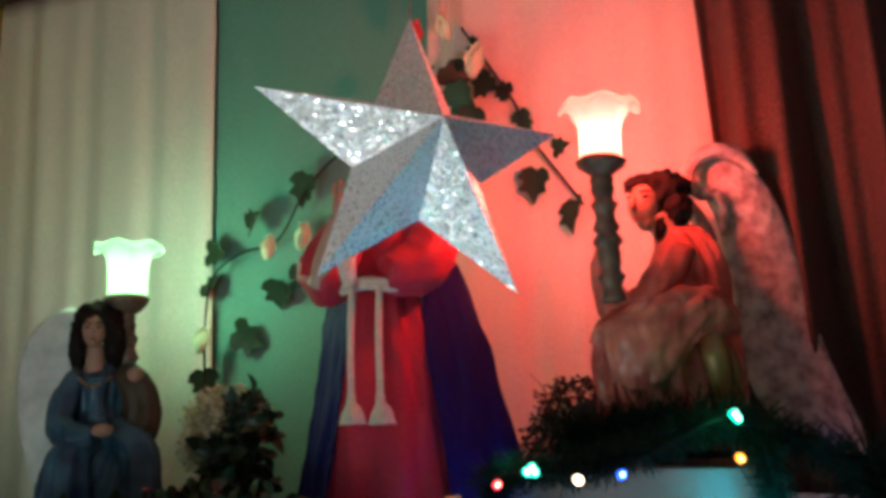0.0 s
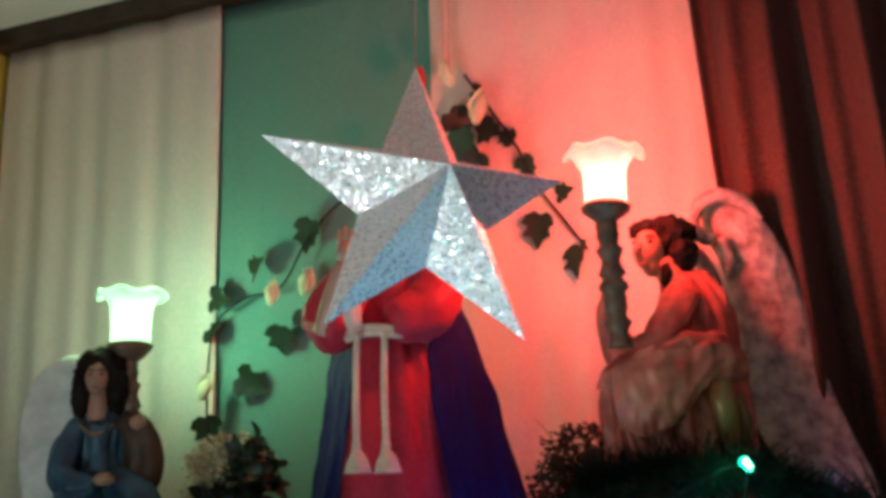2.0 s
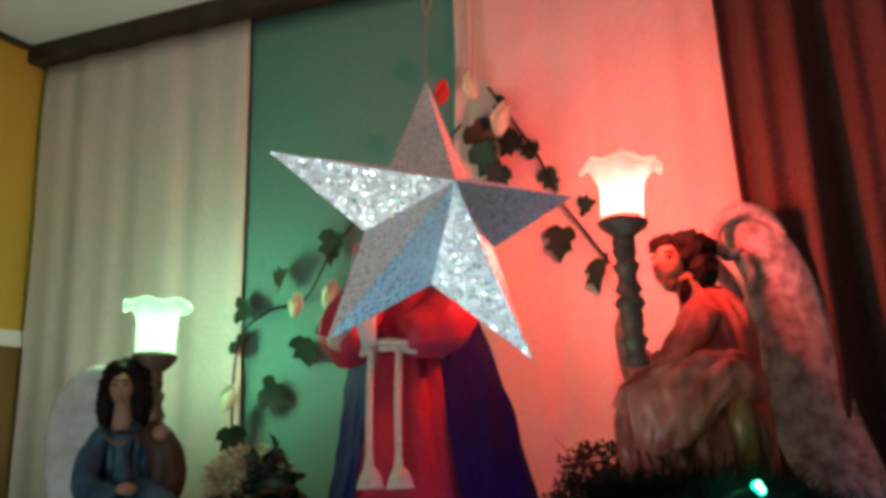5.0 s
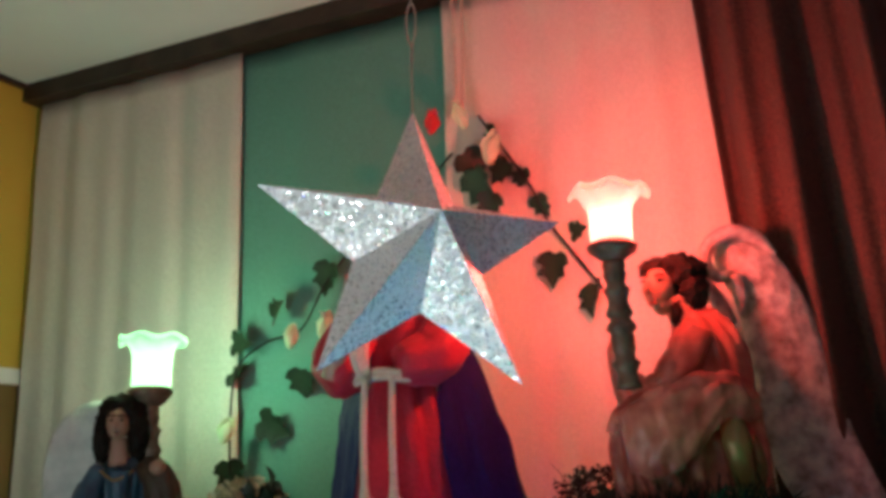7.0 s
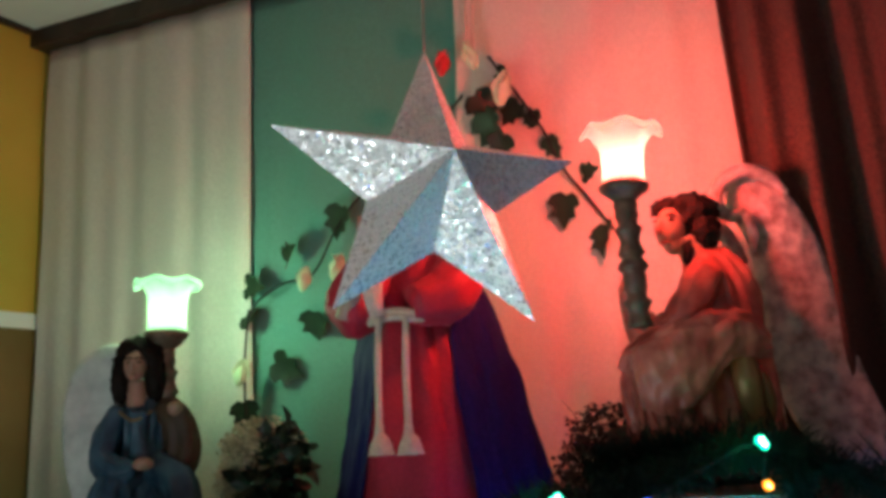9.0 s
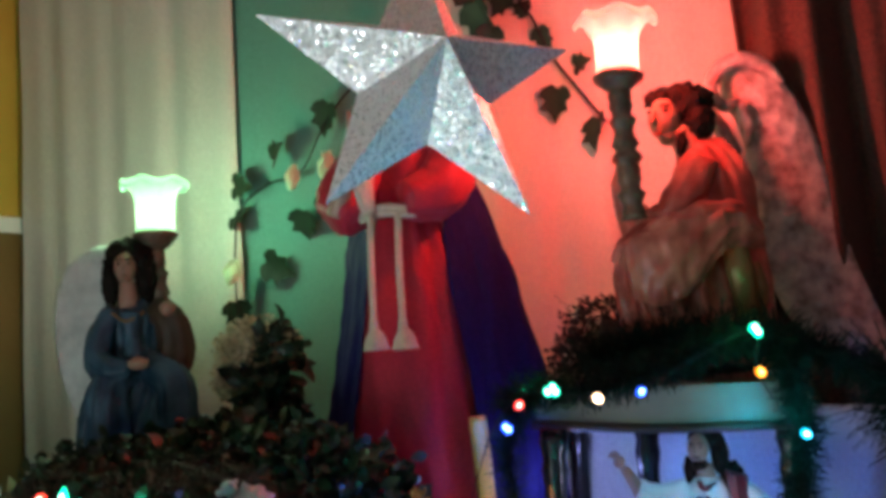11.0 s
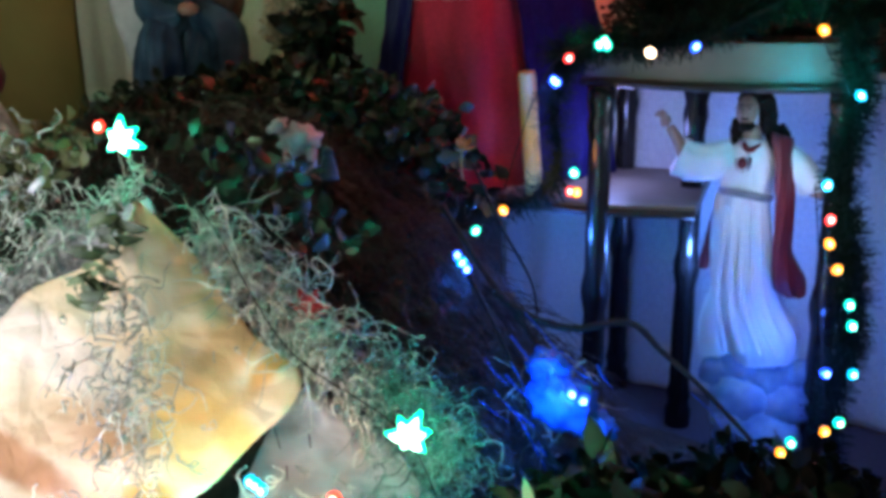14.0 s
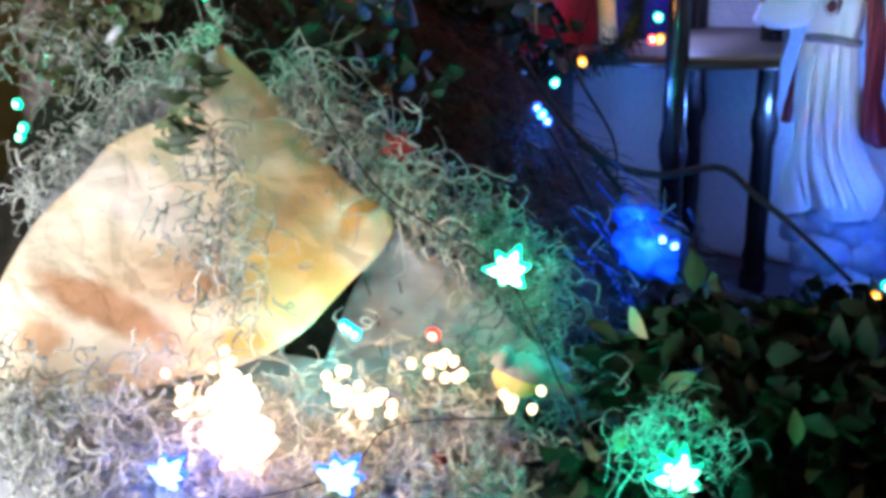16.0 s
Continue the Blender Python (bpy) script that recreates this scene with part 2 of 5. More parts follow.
TWIG = Mat("twig_bark", (0.006, 0.005, 0.004), (0.016, 0.012, 0.010), 40, 0.8, 0, 0.5, 90).m
CANDLE = Mat("candle_wax", (0.76, 0.50, 0.12), (0.82, 0.57, 0.17), 12, 0.4, 0, 0.05, 50).m
PORCELAIN = Mat("white_porcelain", (0.34, 0.34, 0.36), (0.58, 0.57, 0.58), 60, 0.25, 0, 0.05, 50).m
BIRD_BACK = Mat("bird_back", (0.10, 0.13, 0.13), (0.18, 0.22, 0.22), 40, 0.7, 0, 0.3, 90).m
BIRD_BREAST = Mat("bird_breast", (0.55, 0.36, 0.10), (0.66, 0.46, 0.16), 40, 0.7, 0, 0.3, 90).m
BLUE_LIT = Mat("blue_lit_lump", (0.02, 0.09, 0.50), (0.05, 0.18, 0.75), 40, 0.22, 0, 0.3, 60, 0, 0.7).m
OCHRE_BLOOM = Mat("ochre_bloom", (0.42, 0.27, 0.06), (0.58, 0.40, 0.12), 40, 0.7, 0, 0.3, 60).m


def cave_paper(name, cols):
    mt = Mat(name, cols[0], cols[-1], 5.5, 0.75, 0, 0.5, 24)
    els = mt.ramp.color_ramp.elements
    for k, c in enumerate(cols[1:-1]):
        e = els.new(0.36 + 0.3 * (k + 1) / (len(cols) - 1))
        e.color = (*c, 1)
    mt.t.nodes[mt.n2.name].inputs["Detail"].default_value = 8
    mt.bump.inputs["Distance"].default_value = 0.013
    # sharp crumpled creases
    t = mt.t
    bend = t.nodes.new("ShaderNodeTexNoise")
    bend.inputs["Scale"].default_value = 9
    warp = t.nodes.new("ShaderNodeVectorMath")
    warp.operation = "MULTIPLY_ADD"
    warp.inputs[1].default_value = (0.12, 0.12, 0.12)
    crease = t.nodes.new("ShaderNodeTexVoronoi")
    crease.feature = "DISTANCE_TO_EDGE"
    crease.inputs["Scale"].default_value = 17
    both = t.nodes.new("ShaderNodeMath")
    both.operation = "MULTIPLY_ADD"
    both.inputs[1].default_value = 1.1
    t.links.new(mt.co.outputs["Object"], bend.inputs["Vector"])
    t.links.new(bend.outputs["Color"], warp.inputs[0])
    t.links.new(mt.co.outputs["Object"], warp.inputs[2])
    t.links.new(warp.outputs[0], crease.inputs["Vector"])
    t.links.new(crease.outputs["Distance"], both.inputs[0])
    t.links.new(mt.n2.outputs["Fac"], both.inputs[2])
    t.links.new(both.outputs[0], mt.bump.inputs["Height"])
    # paint brushed on in slanting bands
    mp = t.nodes.new("ShaderNodeMapping")
    mp.inputs["Rotation"].default_value = (0, radians(28), 0)
    mp.inputs["Scale"].default_value = (0.45, 1.0, 2.0)
    t.links.new(mt.co.outputs["Object"], mp.inputs["Vector"])
    t.links.new(mp.outputs["Vector"], t.nodes["Noise Texture"].inputs["Vector"])
    return mt.m


CAVE_TAN = cave_paper("painted_paper", [(0.50, 0.30, 0.17), (0.62, 0.44, 0.29), (0.68, 0.54, 0.40), (0.70, 0.56, 0.42), (0.64, 0.47, 0.31), (0.60, 0.40, 0.22)])


def wash(mat, spots):
    """Broad ragged washes of paint, some with light in them, over a sheet: centre and reach in the cave's drawing
    units, then the colour.
    """
    t = mat.node_tree
    li, make = t.links.new, t.nodes.new
    co = t.nodes["Texture Coordinate"].outputs["Object"]
    rag = make("ShaderNodeTexNoise")
    rag.inputs["Scale"].default_value, rag.inputs["Detail"].default_value = 22, 5
    li(co, rag.inputs["Vector"])
    shift = make("ShaderNodeVectorMath")
    shift.operation = "MULTIPLY_ADD"
    shift.inputs[1].default_value = (0.024, 0.0, 0.02)
    li(rag.outputs["Color"], shift.inputs[0])
    li(co, shift.inputs[2])
    colour = t.nodes["Color Ramp"].outputs["Color"]
    for x, d, rx, rd, lean, paint, strength in spots:
        place = make("ShaderNodeMapping")
        place.vector_type = "TEXTURE"
        place.inputs["Location"].default_value = ((x - 375) / 1830 + 0.012, 0, (60 - d) / 1830 + 0.01)
        place.inputs["Rotation"].default_value = (0, radians(lean), 0)
        place.inputs["Scale"].default_value = (rx / 1830, 10.0, rd / 1830)
        far = make("ShaderNodeVectorMath")
        far.operation = "LENGTH"
        edge = make("ShaderNodeMapRange")
        edge.interpolation_type = "SMOOTHSTEP"
        edge.inputs["From Min"].default_value, edge.inputs["From Max"].default_value = 1.0, 0.45
        edge.inputs["To Max"].default_value = strength
        mix = make("ShaderNodeMix")
        mix.data_type = "RGBA"
        mix.inputs[7].default_value = (*paint, 1)
        li(shift.outputs[0], place.inputs["Vector"])
        li(place.outputs[0], far.inputs[0])
        li(far.outputs["Value"], edge.inputs["Value"])
        li(edge.outputs["Result"], mix.inputs[0])
        li(colour, mix.inputs[6])
        colour = mix.outputs[2]
    li(colour, t.nodes["Principled BSDF"].inputs["Base Color"])


# golden washes at the lower right carry the warm bulbs' light in their colour
wash(CAVE_TAN, [(170, 320, 250, 70, 28, (0.60, 0.48, 0.39), 0.95), (60, 470, 190, 30, 24, (0.66, 0.52, 0.38), 0.9), (150, 530, 210, 52, 20, (0.38, 0.18, 0.085), 1.0), (90, 640, 220, 40, 14, (0.66, 0.49, 0.33), 0.9),
                (30, 590, 70, 45, 0, (0.48, 0.24, 0.11), 0.85), (560, 320, 150, 60, -46, (0.58, 0.34, 0.16), 0.95), (640, 350, 110, 30, -46, (0.54, 0.26, 0.07), 0.95), (520, 490, 165, 110, 38, (0.67, 0.37, 0.12), 0.95),
                (500, 510, 90, 50, 30, (0.75, 0.51, 0.23), 0.85), (420, 590, 60, 36, 0, (0.50, 0.29, 0.04), 0.8), (400, 190, 60, 120, -20, (0.66, 0.54, 0.40), 0.9)])
CAVE_GREY = cave_paper("grey_paper", [(0.22, 0.21, 0.22), (0.36, 0.34, 0.35), (0.27, 0.25, 0.25), (0.42, 0.40, 0.42)])

# ---- building helpers ----
TURN = 24.0


def local(place, turn=TURN, tip=0.0):
    return pose(*place, tip, 0, turn)


def mesh_of(name, bm, mats, smooth=True):
    me = bpy.data.meshes.new(name)
    bm.normal_update()
    bm.to_mesh(me)
    bm.free()
    for m in mats if isinstance(mats, (list, tuple)) else [mats]:
        me.materials.append(m)
    if smooth:
        me.polygons.foreach_set("use_smooth", [True] * len(me.polygons))
    return me


def part(name, bm, material, parent=None, label="", smooth=True):
    ob = new(name, mesh_of(name, bm, material, smooth))
    if parent:
        ob.parent = parent
    if label:
        ob["label"] = label
    return ob


def thing(name, label, category, m=Matrix(), group=""):
    ob = new(name)
    ob.empty_display_size = 0.05
    ob.matrix_world = m
    return tagged(ob, label, category, group)


def solid(name, bm, material, m, label, category, group="", kind="", smooth=True):
    ob = part(name, bm, material, None, "", smooth)
    ob.matrix_world = m
    return tagged(ob, label, category, group, kind)


def box(bm, lo, hi, bevel=0.0, mat=0):
    lo, hi = Vector(lo), Vector(hi)
    got = bmesh.ops.create_cube(bm, size=1, matrix=Matrix.Translation((lo + hi) / 2) @ Matrix.Diagonal((*(hi - lo), 1)))
    faces = {f for v in got["verts"] for f in v.link_faces}
    for f in faces:
        f.material_index = mat
    if bevel:
        edges = list({e for v in got["verts"] for e in v.link_edges})
        bmesh.ops.bevel(bm, geom=edges, offset=bevel, segments=2, affect="EDGES", profile=0.5)
    return bm


def smooth_path(pts, n):
    """n points on a soft curve through pts."""
    pts = [Vector(p) for p in pts]
    out = []
    for k in range(n):
        f = k / (n - 1) * (len(pts) - 1)
        i = min(int(f), len(pts) - 2)
        t = f - i
        p0, p1, p2, p3 = pts[max(i - 1, 0)], pts[i], pts[i + 1], pts[min(i + 2, len(pts) - 1)]
        out.append(0.5 * (2 * p1 + (p2 - p0) * t + (2 * p0 - 5 * p1 + 4 * p2 - p3) * t * t + (3 * p1 - p0 - 3 * p2 + p3) * t ** 3))
    return out


def interp(vals, f):
    f = max(0.0, min(1.0, f)) * (len(vals) - 1)
    i = min(int(f), len(vals) - 2)
    return vals[i] + (vals[i + 1] - vals[i]) * (f - i)


def tube(bm, pts, radii, seg=8, n=0, deep=1.0, folds=0, amp=0.0, mat=0, across=None, cap=True):
    """A tube with changing radius round a path; deep squeezes it along local y; folds and amp give pleats."""
    path = smooth_path(pts, n) if n else [Vector(p) for p in pts]
    rings = []
    last = None
    for k, p in enumerate(path):
        ahead = (path[min(k + 1, len(path) - 1)] - path[max(k - 1, 0)]).normalized()
        side = Vector((0, 1, 0)) if across is None else Vector(across)
        if last is not None and across is None:
            side = last
        if abs(side.dot(ahead)) > 0.95:
            side = Vector((1, 0, 0))
        b = ahead.cross(side).normalized()
        a = b.cross(ahead).normalized()
        last = a if across is None else None
        f = k / max(len(path) - 1, 1)
        r = interp(radii, f) if len(radii) > 1 else radii[0]
        grow = f if folds else 0
        rings.append([bm.verts.new(p + (a * deep * math.sin(w) + b * math.cos(w)) * r * (1 + amp * (0.3 + 0.7 * grow) * math.sin(folds * w + 1.3 * math.sin(3 * w) + 2 * f)))
                      for w in (2 * math.pi * j / seg for j in range(seg))])
    for r0, r1 in zip(rings, rings[1:]):
        for j in range(seg):
            f = bm.faces.new((r0[j], r0[(j + 1) % seg], r1[(j + 1) % seg], r1[j]))
            f.material_index = mat
    if cap:
        for r in (rings[0][::-1], rings[-1]):
            f = bm.faces.new(r)
            f.material_index = mat
    return bm


def ball(bm, c, r, mat=0, sub=2, rough=0.0):
    """An ellipsoid, with a lumpy surface if rough is given."""
    r = Vector(r) if not isinstance(r, (int, float)) else Vector((r, r, r))
    got = bmesh.ops.create_icosphere(bm, subdivisions=sub, radius=1)
    for v in got["verts"]:
        d = v.co.copy()
        k = 1 + rough * noise.noise(d * 2.3 + Vector(c) * 30)
        v.co = Vector(c) + Vector((d.x * r.x, d.y * r.y, d.z * r.z)) * k
    for f in {f for v in got["verts"] for f in v.link_faces}:
        f.material_index = mat
    return bm


def curls_of_hair(bm, c, r, mat, lock=0.22):
    """A lump of wavy hair: one mass with deep irregular locks."""
    got = bmesh.ops.create_icosphere(bm, subdivisions=4, radius=1)
    for v in got["verts"]:
        d = v.co.copy()
        k = 1 + lock * noise.noise(d * 3.1 + Vector(c) * 40) + lock * 0.6 * noise.noise(d * 7.5 + Vector(c) * 15)
        v.co = Vector(c) + Vector((d.x * r[0], d.y * r[1], d.z * r[2])) * k
    for f in {f for v in got["verts"] for f in v.link_faces}:
        f.material_index = mat
    return bm


def sculpt(bm, amp, mats, along=0.18, scale=55.0):
    """Carves long irregular folds into the faces of some materials, as if modelled in plaster."""
    bm.normal_update()
    done = {v for f in bm.faces if f.material_index in mats for v in f.verts}
    for v in done:
        p = v.co
        k = noise.noise(Vector((p.x * scale, p.y * scale, p.z * scale * along))) + 0.6 * noise.noise(Vector((p.x * scale * 2.1 + p.z * 20, p.y * scale * 2, p.z * scale * 0.5)))
        v.co = p + v.normal * amp * k
    return bm


def lathe(bm, profile, seg=20, wave=0, amp=0.0, c=(0, 0), mat=0, start=0.5):
    """Turns (radius, z) pairs round a vertical line; wave and amp ruffle the later ones."""
    rings = []
    for k, (r, z) in enumerate(profile):
        f = max(0, k / (len(profile) - 1) - start) / (1 - start)
        rings.append([bm.verts.new((c[0] + r * (1 + amp * f * math.sin(wave * w)) * math.cos(w), c[1] + r * (1 + amp * f * math.sin(wave * w)) * math.sin(w),
                                    z + 0.1 * amp * f * math.cos(wave * w + 1))) for w in (2 * math.pi * j / seg for j in range(seg))])
    for r0, r1 in zip(rings, rings[1:]):
        for j in range(seg):
            bm.faces.new((r0[j], r0[(j + 1) % seg], r1[(j + 1) % seg], r1[j])).material_index = mat
    return bm


def loft(bm, left, right, rows=24, cols=10, thick=0.02, bulge=1.0, ridges=0, ridge=0.0, mat=0):
    """A thick curved sheet between two edges, with ridges running along it."""
    a, b = smooth_path(left, rows), smooth_path(right, rows)
    front, back = [], []
    for i in range(rows):
        fr, bk = [], []
        for j in range(cols):
            f = j / (cols - 1)
            p = a[i].lerp(b[i], f)
            h = thick * (0.15 + 0.85 * math.sin(math.pi * f) ** 0.6) * bulge
            h += ridge * math.sin(ridges * f * math.pi + 0.35 * i)
            fr.append(bm.verts.new(p + Vector((0, -h / 2, 0))))
            bk.append(bm.verts.new(p + Vector((0, h / 2 + 0.002, 0))))
        front.append(fr), back.append(bk)
    for i in range(rows - 1):
        for j in range(cols - 1):
            bm.faces.new((front[i][j], front[i][j + 1], front[i + 1][j + 1], front[i + 1][j])).material_index = mat
            bm.faces.new((back[i][j + 1], back[i][j], back[i + 1][j], back[i + 1][j + 1])).material_index = mat
        for j, s in ((0, 1), (cols - 1, -1)):
            q = (back[i][j], front[i][j], front[i + 1][j], back[i + 1][j])
            bm.faces.new(q[::s]).material_index = mat
    for i, s in ((0, 1), (rows - 1, -1)):
        for j in range(cols - 1):
            bm.faces.new((back[i][j], back[i][j + 1], front[i][j + 1], front[i][j])[::s]).material_index = mat
    return bm


def leaf(bm, m, w, h, mat=0, fold=0.25):
    """A pointed leaf folded along its rib, with a little thickness of curl."""
    prof = [(0, 0.0), (0.32, 0.22), (0.5, 0.5), (0.3, 0.8), (0, 1.0)]
    rib = [bm.verts.new(m @ Vector((0, -0.10 * h * math.sin(t * 3.1), t * h))) for _, t in prof]
    for s in (-1, 1):
        edge = [bm.verts.new(m @ Vector((s * x * w, -0.10 * h * math.sin(t * 3.1) - fold * x * w, t * h - 0.03 * h))) for x, t in prof[1:-1]]
        chain = [rib[0], *edge, rib[-1]]
        for k in range(4):
            vs = [rib[k], chain[k], chain[k + 1], rib[k + 1]]
            vs = [v for i, v in enumerate(vs) if v not in vs[:i]]
            f = bm.faces.new(vs if s < 0 else vs[::-1])
            f.material_index = mat


IVY_EDGE = [(0, 0), (0.18, -0.10), (0.42, 0.02), (0.52, 0.26), (0.34, 0.36), (0.44, 0.62), (0.22, 0.66), (0, 1.0)]


def ivy_leaf(bm, m, size):
    """A lobed leaf, cupped along its rib."""
    mid = [bm.verts.new(m @ Vector((0, 0.0, max(z, 0) * size))) for _, z in IVY_EDGE]
    for s in (-1, 1):
        edge = [bm.verts.new(m @ Vector((s * x * size, -0.35 * x * size - 0.1 * size * z * z, z * size))) for x, z in IVY_EDGE[1:-1]]
        chain = [mid[0], *edge, mid[-1]]
        for k in range(len(chain) - 1):
            vs = [mid[k], chain[k], chain[k + 1], mid[k + 1]]
            vs = [v for i, v in enumerate(vs) if v not in vs[:i]]
            bm.faces.new(vs if s < 0 else vs[::-1])


rng = random.Random(7)


def spin():
    return Euler((rng.uniform(0, 6.3), rng.uniform(0, 6.3), rng.uniform(0, 6.3))).to_matrix().to_4x4()


def in_ball():
    while True:
        v = Vector((rng.uniform(-1, 1), rng.uniform(-1, 1), rng.uniform(-1, 1)))
        if v.length < 1:
            return v


def strand(verts, faces, pts, r, sides=3):
    """One thin thread, added to plain lists."""
    n0 = len(verts)
    for k, p in enumerate(pts):
        d = (pts[min(k + 1, len(pts) - 1)] - pts[max(k - 1, 0)])
        a = d.orthogonal().normalized() if d.length > 1e-9 else Vector((1, 0, 0))
        b = d.normalized().cross(a)
        rr = r * (1 - 0.6 * k / len(pts))
        for j in range(sides):
            w = 2 * math.pi * j / sides
            verts.append(p + (a * math.cos(w) + b * math.sin(w)) * rr)
    for k in range(len(pts) - 1):
        for j in range(sides):
            a0 = n0 + k * sides
            faces.append((a0 + j, a0 + (j + 1) % sides, a0 + sides + (j + 1) % sides, a0 + sides + j))


def stuff(name, verts, faces, material, label, category, parent=None):
    me = bpy.data.meshes.new(name)
    me.from_pydata([tuple(v) for v in verts], [], faces)
    me.materials.append(material)
    me.polygons.foreach_set("use_smooth", [True] * len(me.polygons))
    ob = new(name, me)
    if parent:
        ob.parent = parent
        ob["kind"] = "stuff"
        return ob
    return tagged(ob, label, category, "", "stuff")


def curls(count, where, length, r, drop, curl, steps=8):
    """Loose curling threads that start at places given by where()."""
    verts, faces = [], []
    for _ in range(count):
        p = Vector(where())
        d = in_ball().normalized()
        axis = in_ball().normalized()
        pts = [p.copy()]
        ln = length * rng.uniform(0.4, 1.4)
        for _ in range(steps):
            d = (Matrix.Rotation(curl * rng.uniform(-0.3, 1.2), 3, axis) @ d + Vector((0, 0, -drop)) + in_ball() * 0.25).normalized()
            p = p + d * ln / steps
            pts.append(p.copy())
        strand(verts, faces, pts, r * rng.uniform(0.6, 1.3))
    return verts, faces


# ---- setting ----
def slab(name, lo, hi, mat, label, category):
    return solid(name, box(bmesh.new(), lo, hi), mat, Matrix(), label, category, "", "structure", False)


X1, Y1, TOP = 4.2, -4.2, 2.505
slab("floor", (-0.12, Y1 - 0.12, -0.1), (X1 + 0.12, 0.12, 0.0), FLOOR_TILE, "plain brown tiled floor of the room", "floor")
slab("wall_back", (-0.12, 0.0, 0.0), (X1 + 0.12, 0.12, TOP), WALL_PAINT, "plain painted wall behind the hung cloths", "wall")
slab("wall_side", (-0.12, Y1, 0.0), (0.03, 0.0, TOP), YELLOW_PAINT, "mustard yellow painted side wall", "wall")
slab("wall_far", (X1, Y1, 0.0), (X1 + 0.12, 0.0, TOP), WALL_PAINT, "plain painted wall of the room", "wall")
slab("wall_front", (-0.12, Y1 - 0.12, 0.0), (X1 + 0.12, Y1, TOP), WALL_PAINT, "plain painted wall of the room", "wall")
slab("ceiling", (-0.12, Y1 - 0.12, TOP), (X1 + 0.12, 0.12, TOP + 0.1), CEILING_PAINT, "pale grey ceiling with a dark edge strip", "ceiling")
slab("trim", (0.03, -0.075, 2.458), (X1, -0.001, TOP), DARK_WOOD, "dark brown wooden strip under the ceiling", "trim")
slab("trim_side", (0.03, Y1, TOP - 0.014), (0.045, -0.075, TOP), DARK_WOOD, "thin dark strip under the ceiling", "trim")
slab("dado_side", (0.03, Y1, 0.0), (0.036, -0.001, 1.705), BROWN_PAINT, "dark ochre lower part of the side wall", "wall")
slab("trim_rail", (0.03, Y1, 1.705), (0.045, -0.001, 1.745), WHITE_PAINT, "white rail along the yellow wall", "trim")


def hanging(name, edges_top, edges_low, mat, label, folds, depth, y0=-0.03, ztop=2.457, zlow=0.5, seed=0, cols=150, rows=40):
    """A pleated cloth: pleats deepen towards the hem."""
    bm = bmesh.new()
    grid = []
    for i in range(rows):
        f = i / (rows - 1)
        row = []
        for j in range(cols):
            u = j / (cols - 1)
            xa = edges_top[0] + (edges_low[0] - edges_top[0]) * f
            xb = edges_top[1] + (edges_low[1] - edges_top[1]) * f
            ph = folds * 6.283 * (u + 0.05 * noise.noise(Vector((u * 4, f * 0.8, seed))))
            d = depth * (0.45 + 0.55 * f) * (0.5 * math.sin(ph) + 0.3 * math.sin(2.3 * ph + seed) + 0.5 * noise.noise(Vector((u * 9, f * 1.5, seed + 3))))
            wob = 0.012 * noise.noise(Vector((u * 2, f * 5, seed + 9)))
            row.append(bm.verts.new((xa + (xb - xa) * u + wob, y0 + d, ztop + (zlow - ztop) * f)))
        grid.append(row)
    for r0, r1 in zip(grid, grid[1:]):
        for j in range(cols - 1):
            bm.faces.new((r0[j], r1[j], r1[j + 1], r0[j + 1]))
    ob = solid(name, bm, mat, Matrix(), label, "curtain", "cloths on the wall")
    sol = ob.modifiers.new("thick", "SOLIDIFY")
    sol.thickness = 0.003
    return ob


hanging("curtain", (0.06, 0.735), (0.045, 0.765), CREAM_CLOTH, "cream hanging cloth with soft vertical pleats", 3, 0.014, -0.035, seed=1)
hanging("curtain", (0.72, 1.30), (0.76, 1.34), GREEN_CLOTH, "dark green hanging cloth, nearly flat", 2, 0.008, -0.018, seed=2)
hanging("curtain", (1.27, 1.90), (1.29, 2.05), WHITE_CLOTH, "pale hanging cloth with faint vertical folds", 4, 0.010, -0.038, seed=3)
hanging("curtain", (1.792, 2.9), (1.96, 2.9), BROWN_CLOTH, "dark brown heavy curtain in deep folds", 7, 0.095, -0.105, seed=4.4, cols=260)

# ---- altar table ----
table = thing("altar_table", "long altar table under a dark cloth", "table", pose(0, 0, 0))
part("tabletop", box(bmesh.new(), (0.08, -1.36, 0.70), (2.6, -0.12, 0.738), 0.004), DARK_WOOD, table)
for lx in (0.14, 2.54):
    for ly in (-1.3, -0.18):
        part("leg", lathe(bmesh.new(), [(0.0, 0.0), (0.03, 0.0), (0.035, 0.1), (0.025, 0.3), (0.038, 0.6), (0.04, 0.70), (0.0, 0.70)], 14, c=(lx, ly)), DARK_WOOD, table)
bm = bmesh.new()
box(bm, (0.05, -1.39, 0.7385), (2.63, -0.10, 0.745), 0.002)
box(bm, (0.05, -1.39, 0.30), (2.63, -1.384, 0.7385))
solid("tablecloth", bm, TABLE_CLOTH, Matrix(), "dark cloth lying over the altar table", "tablecloth", smooth=False)

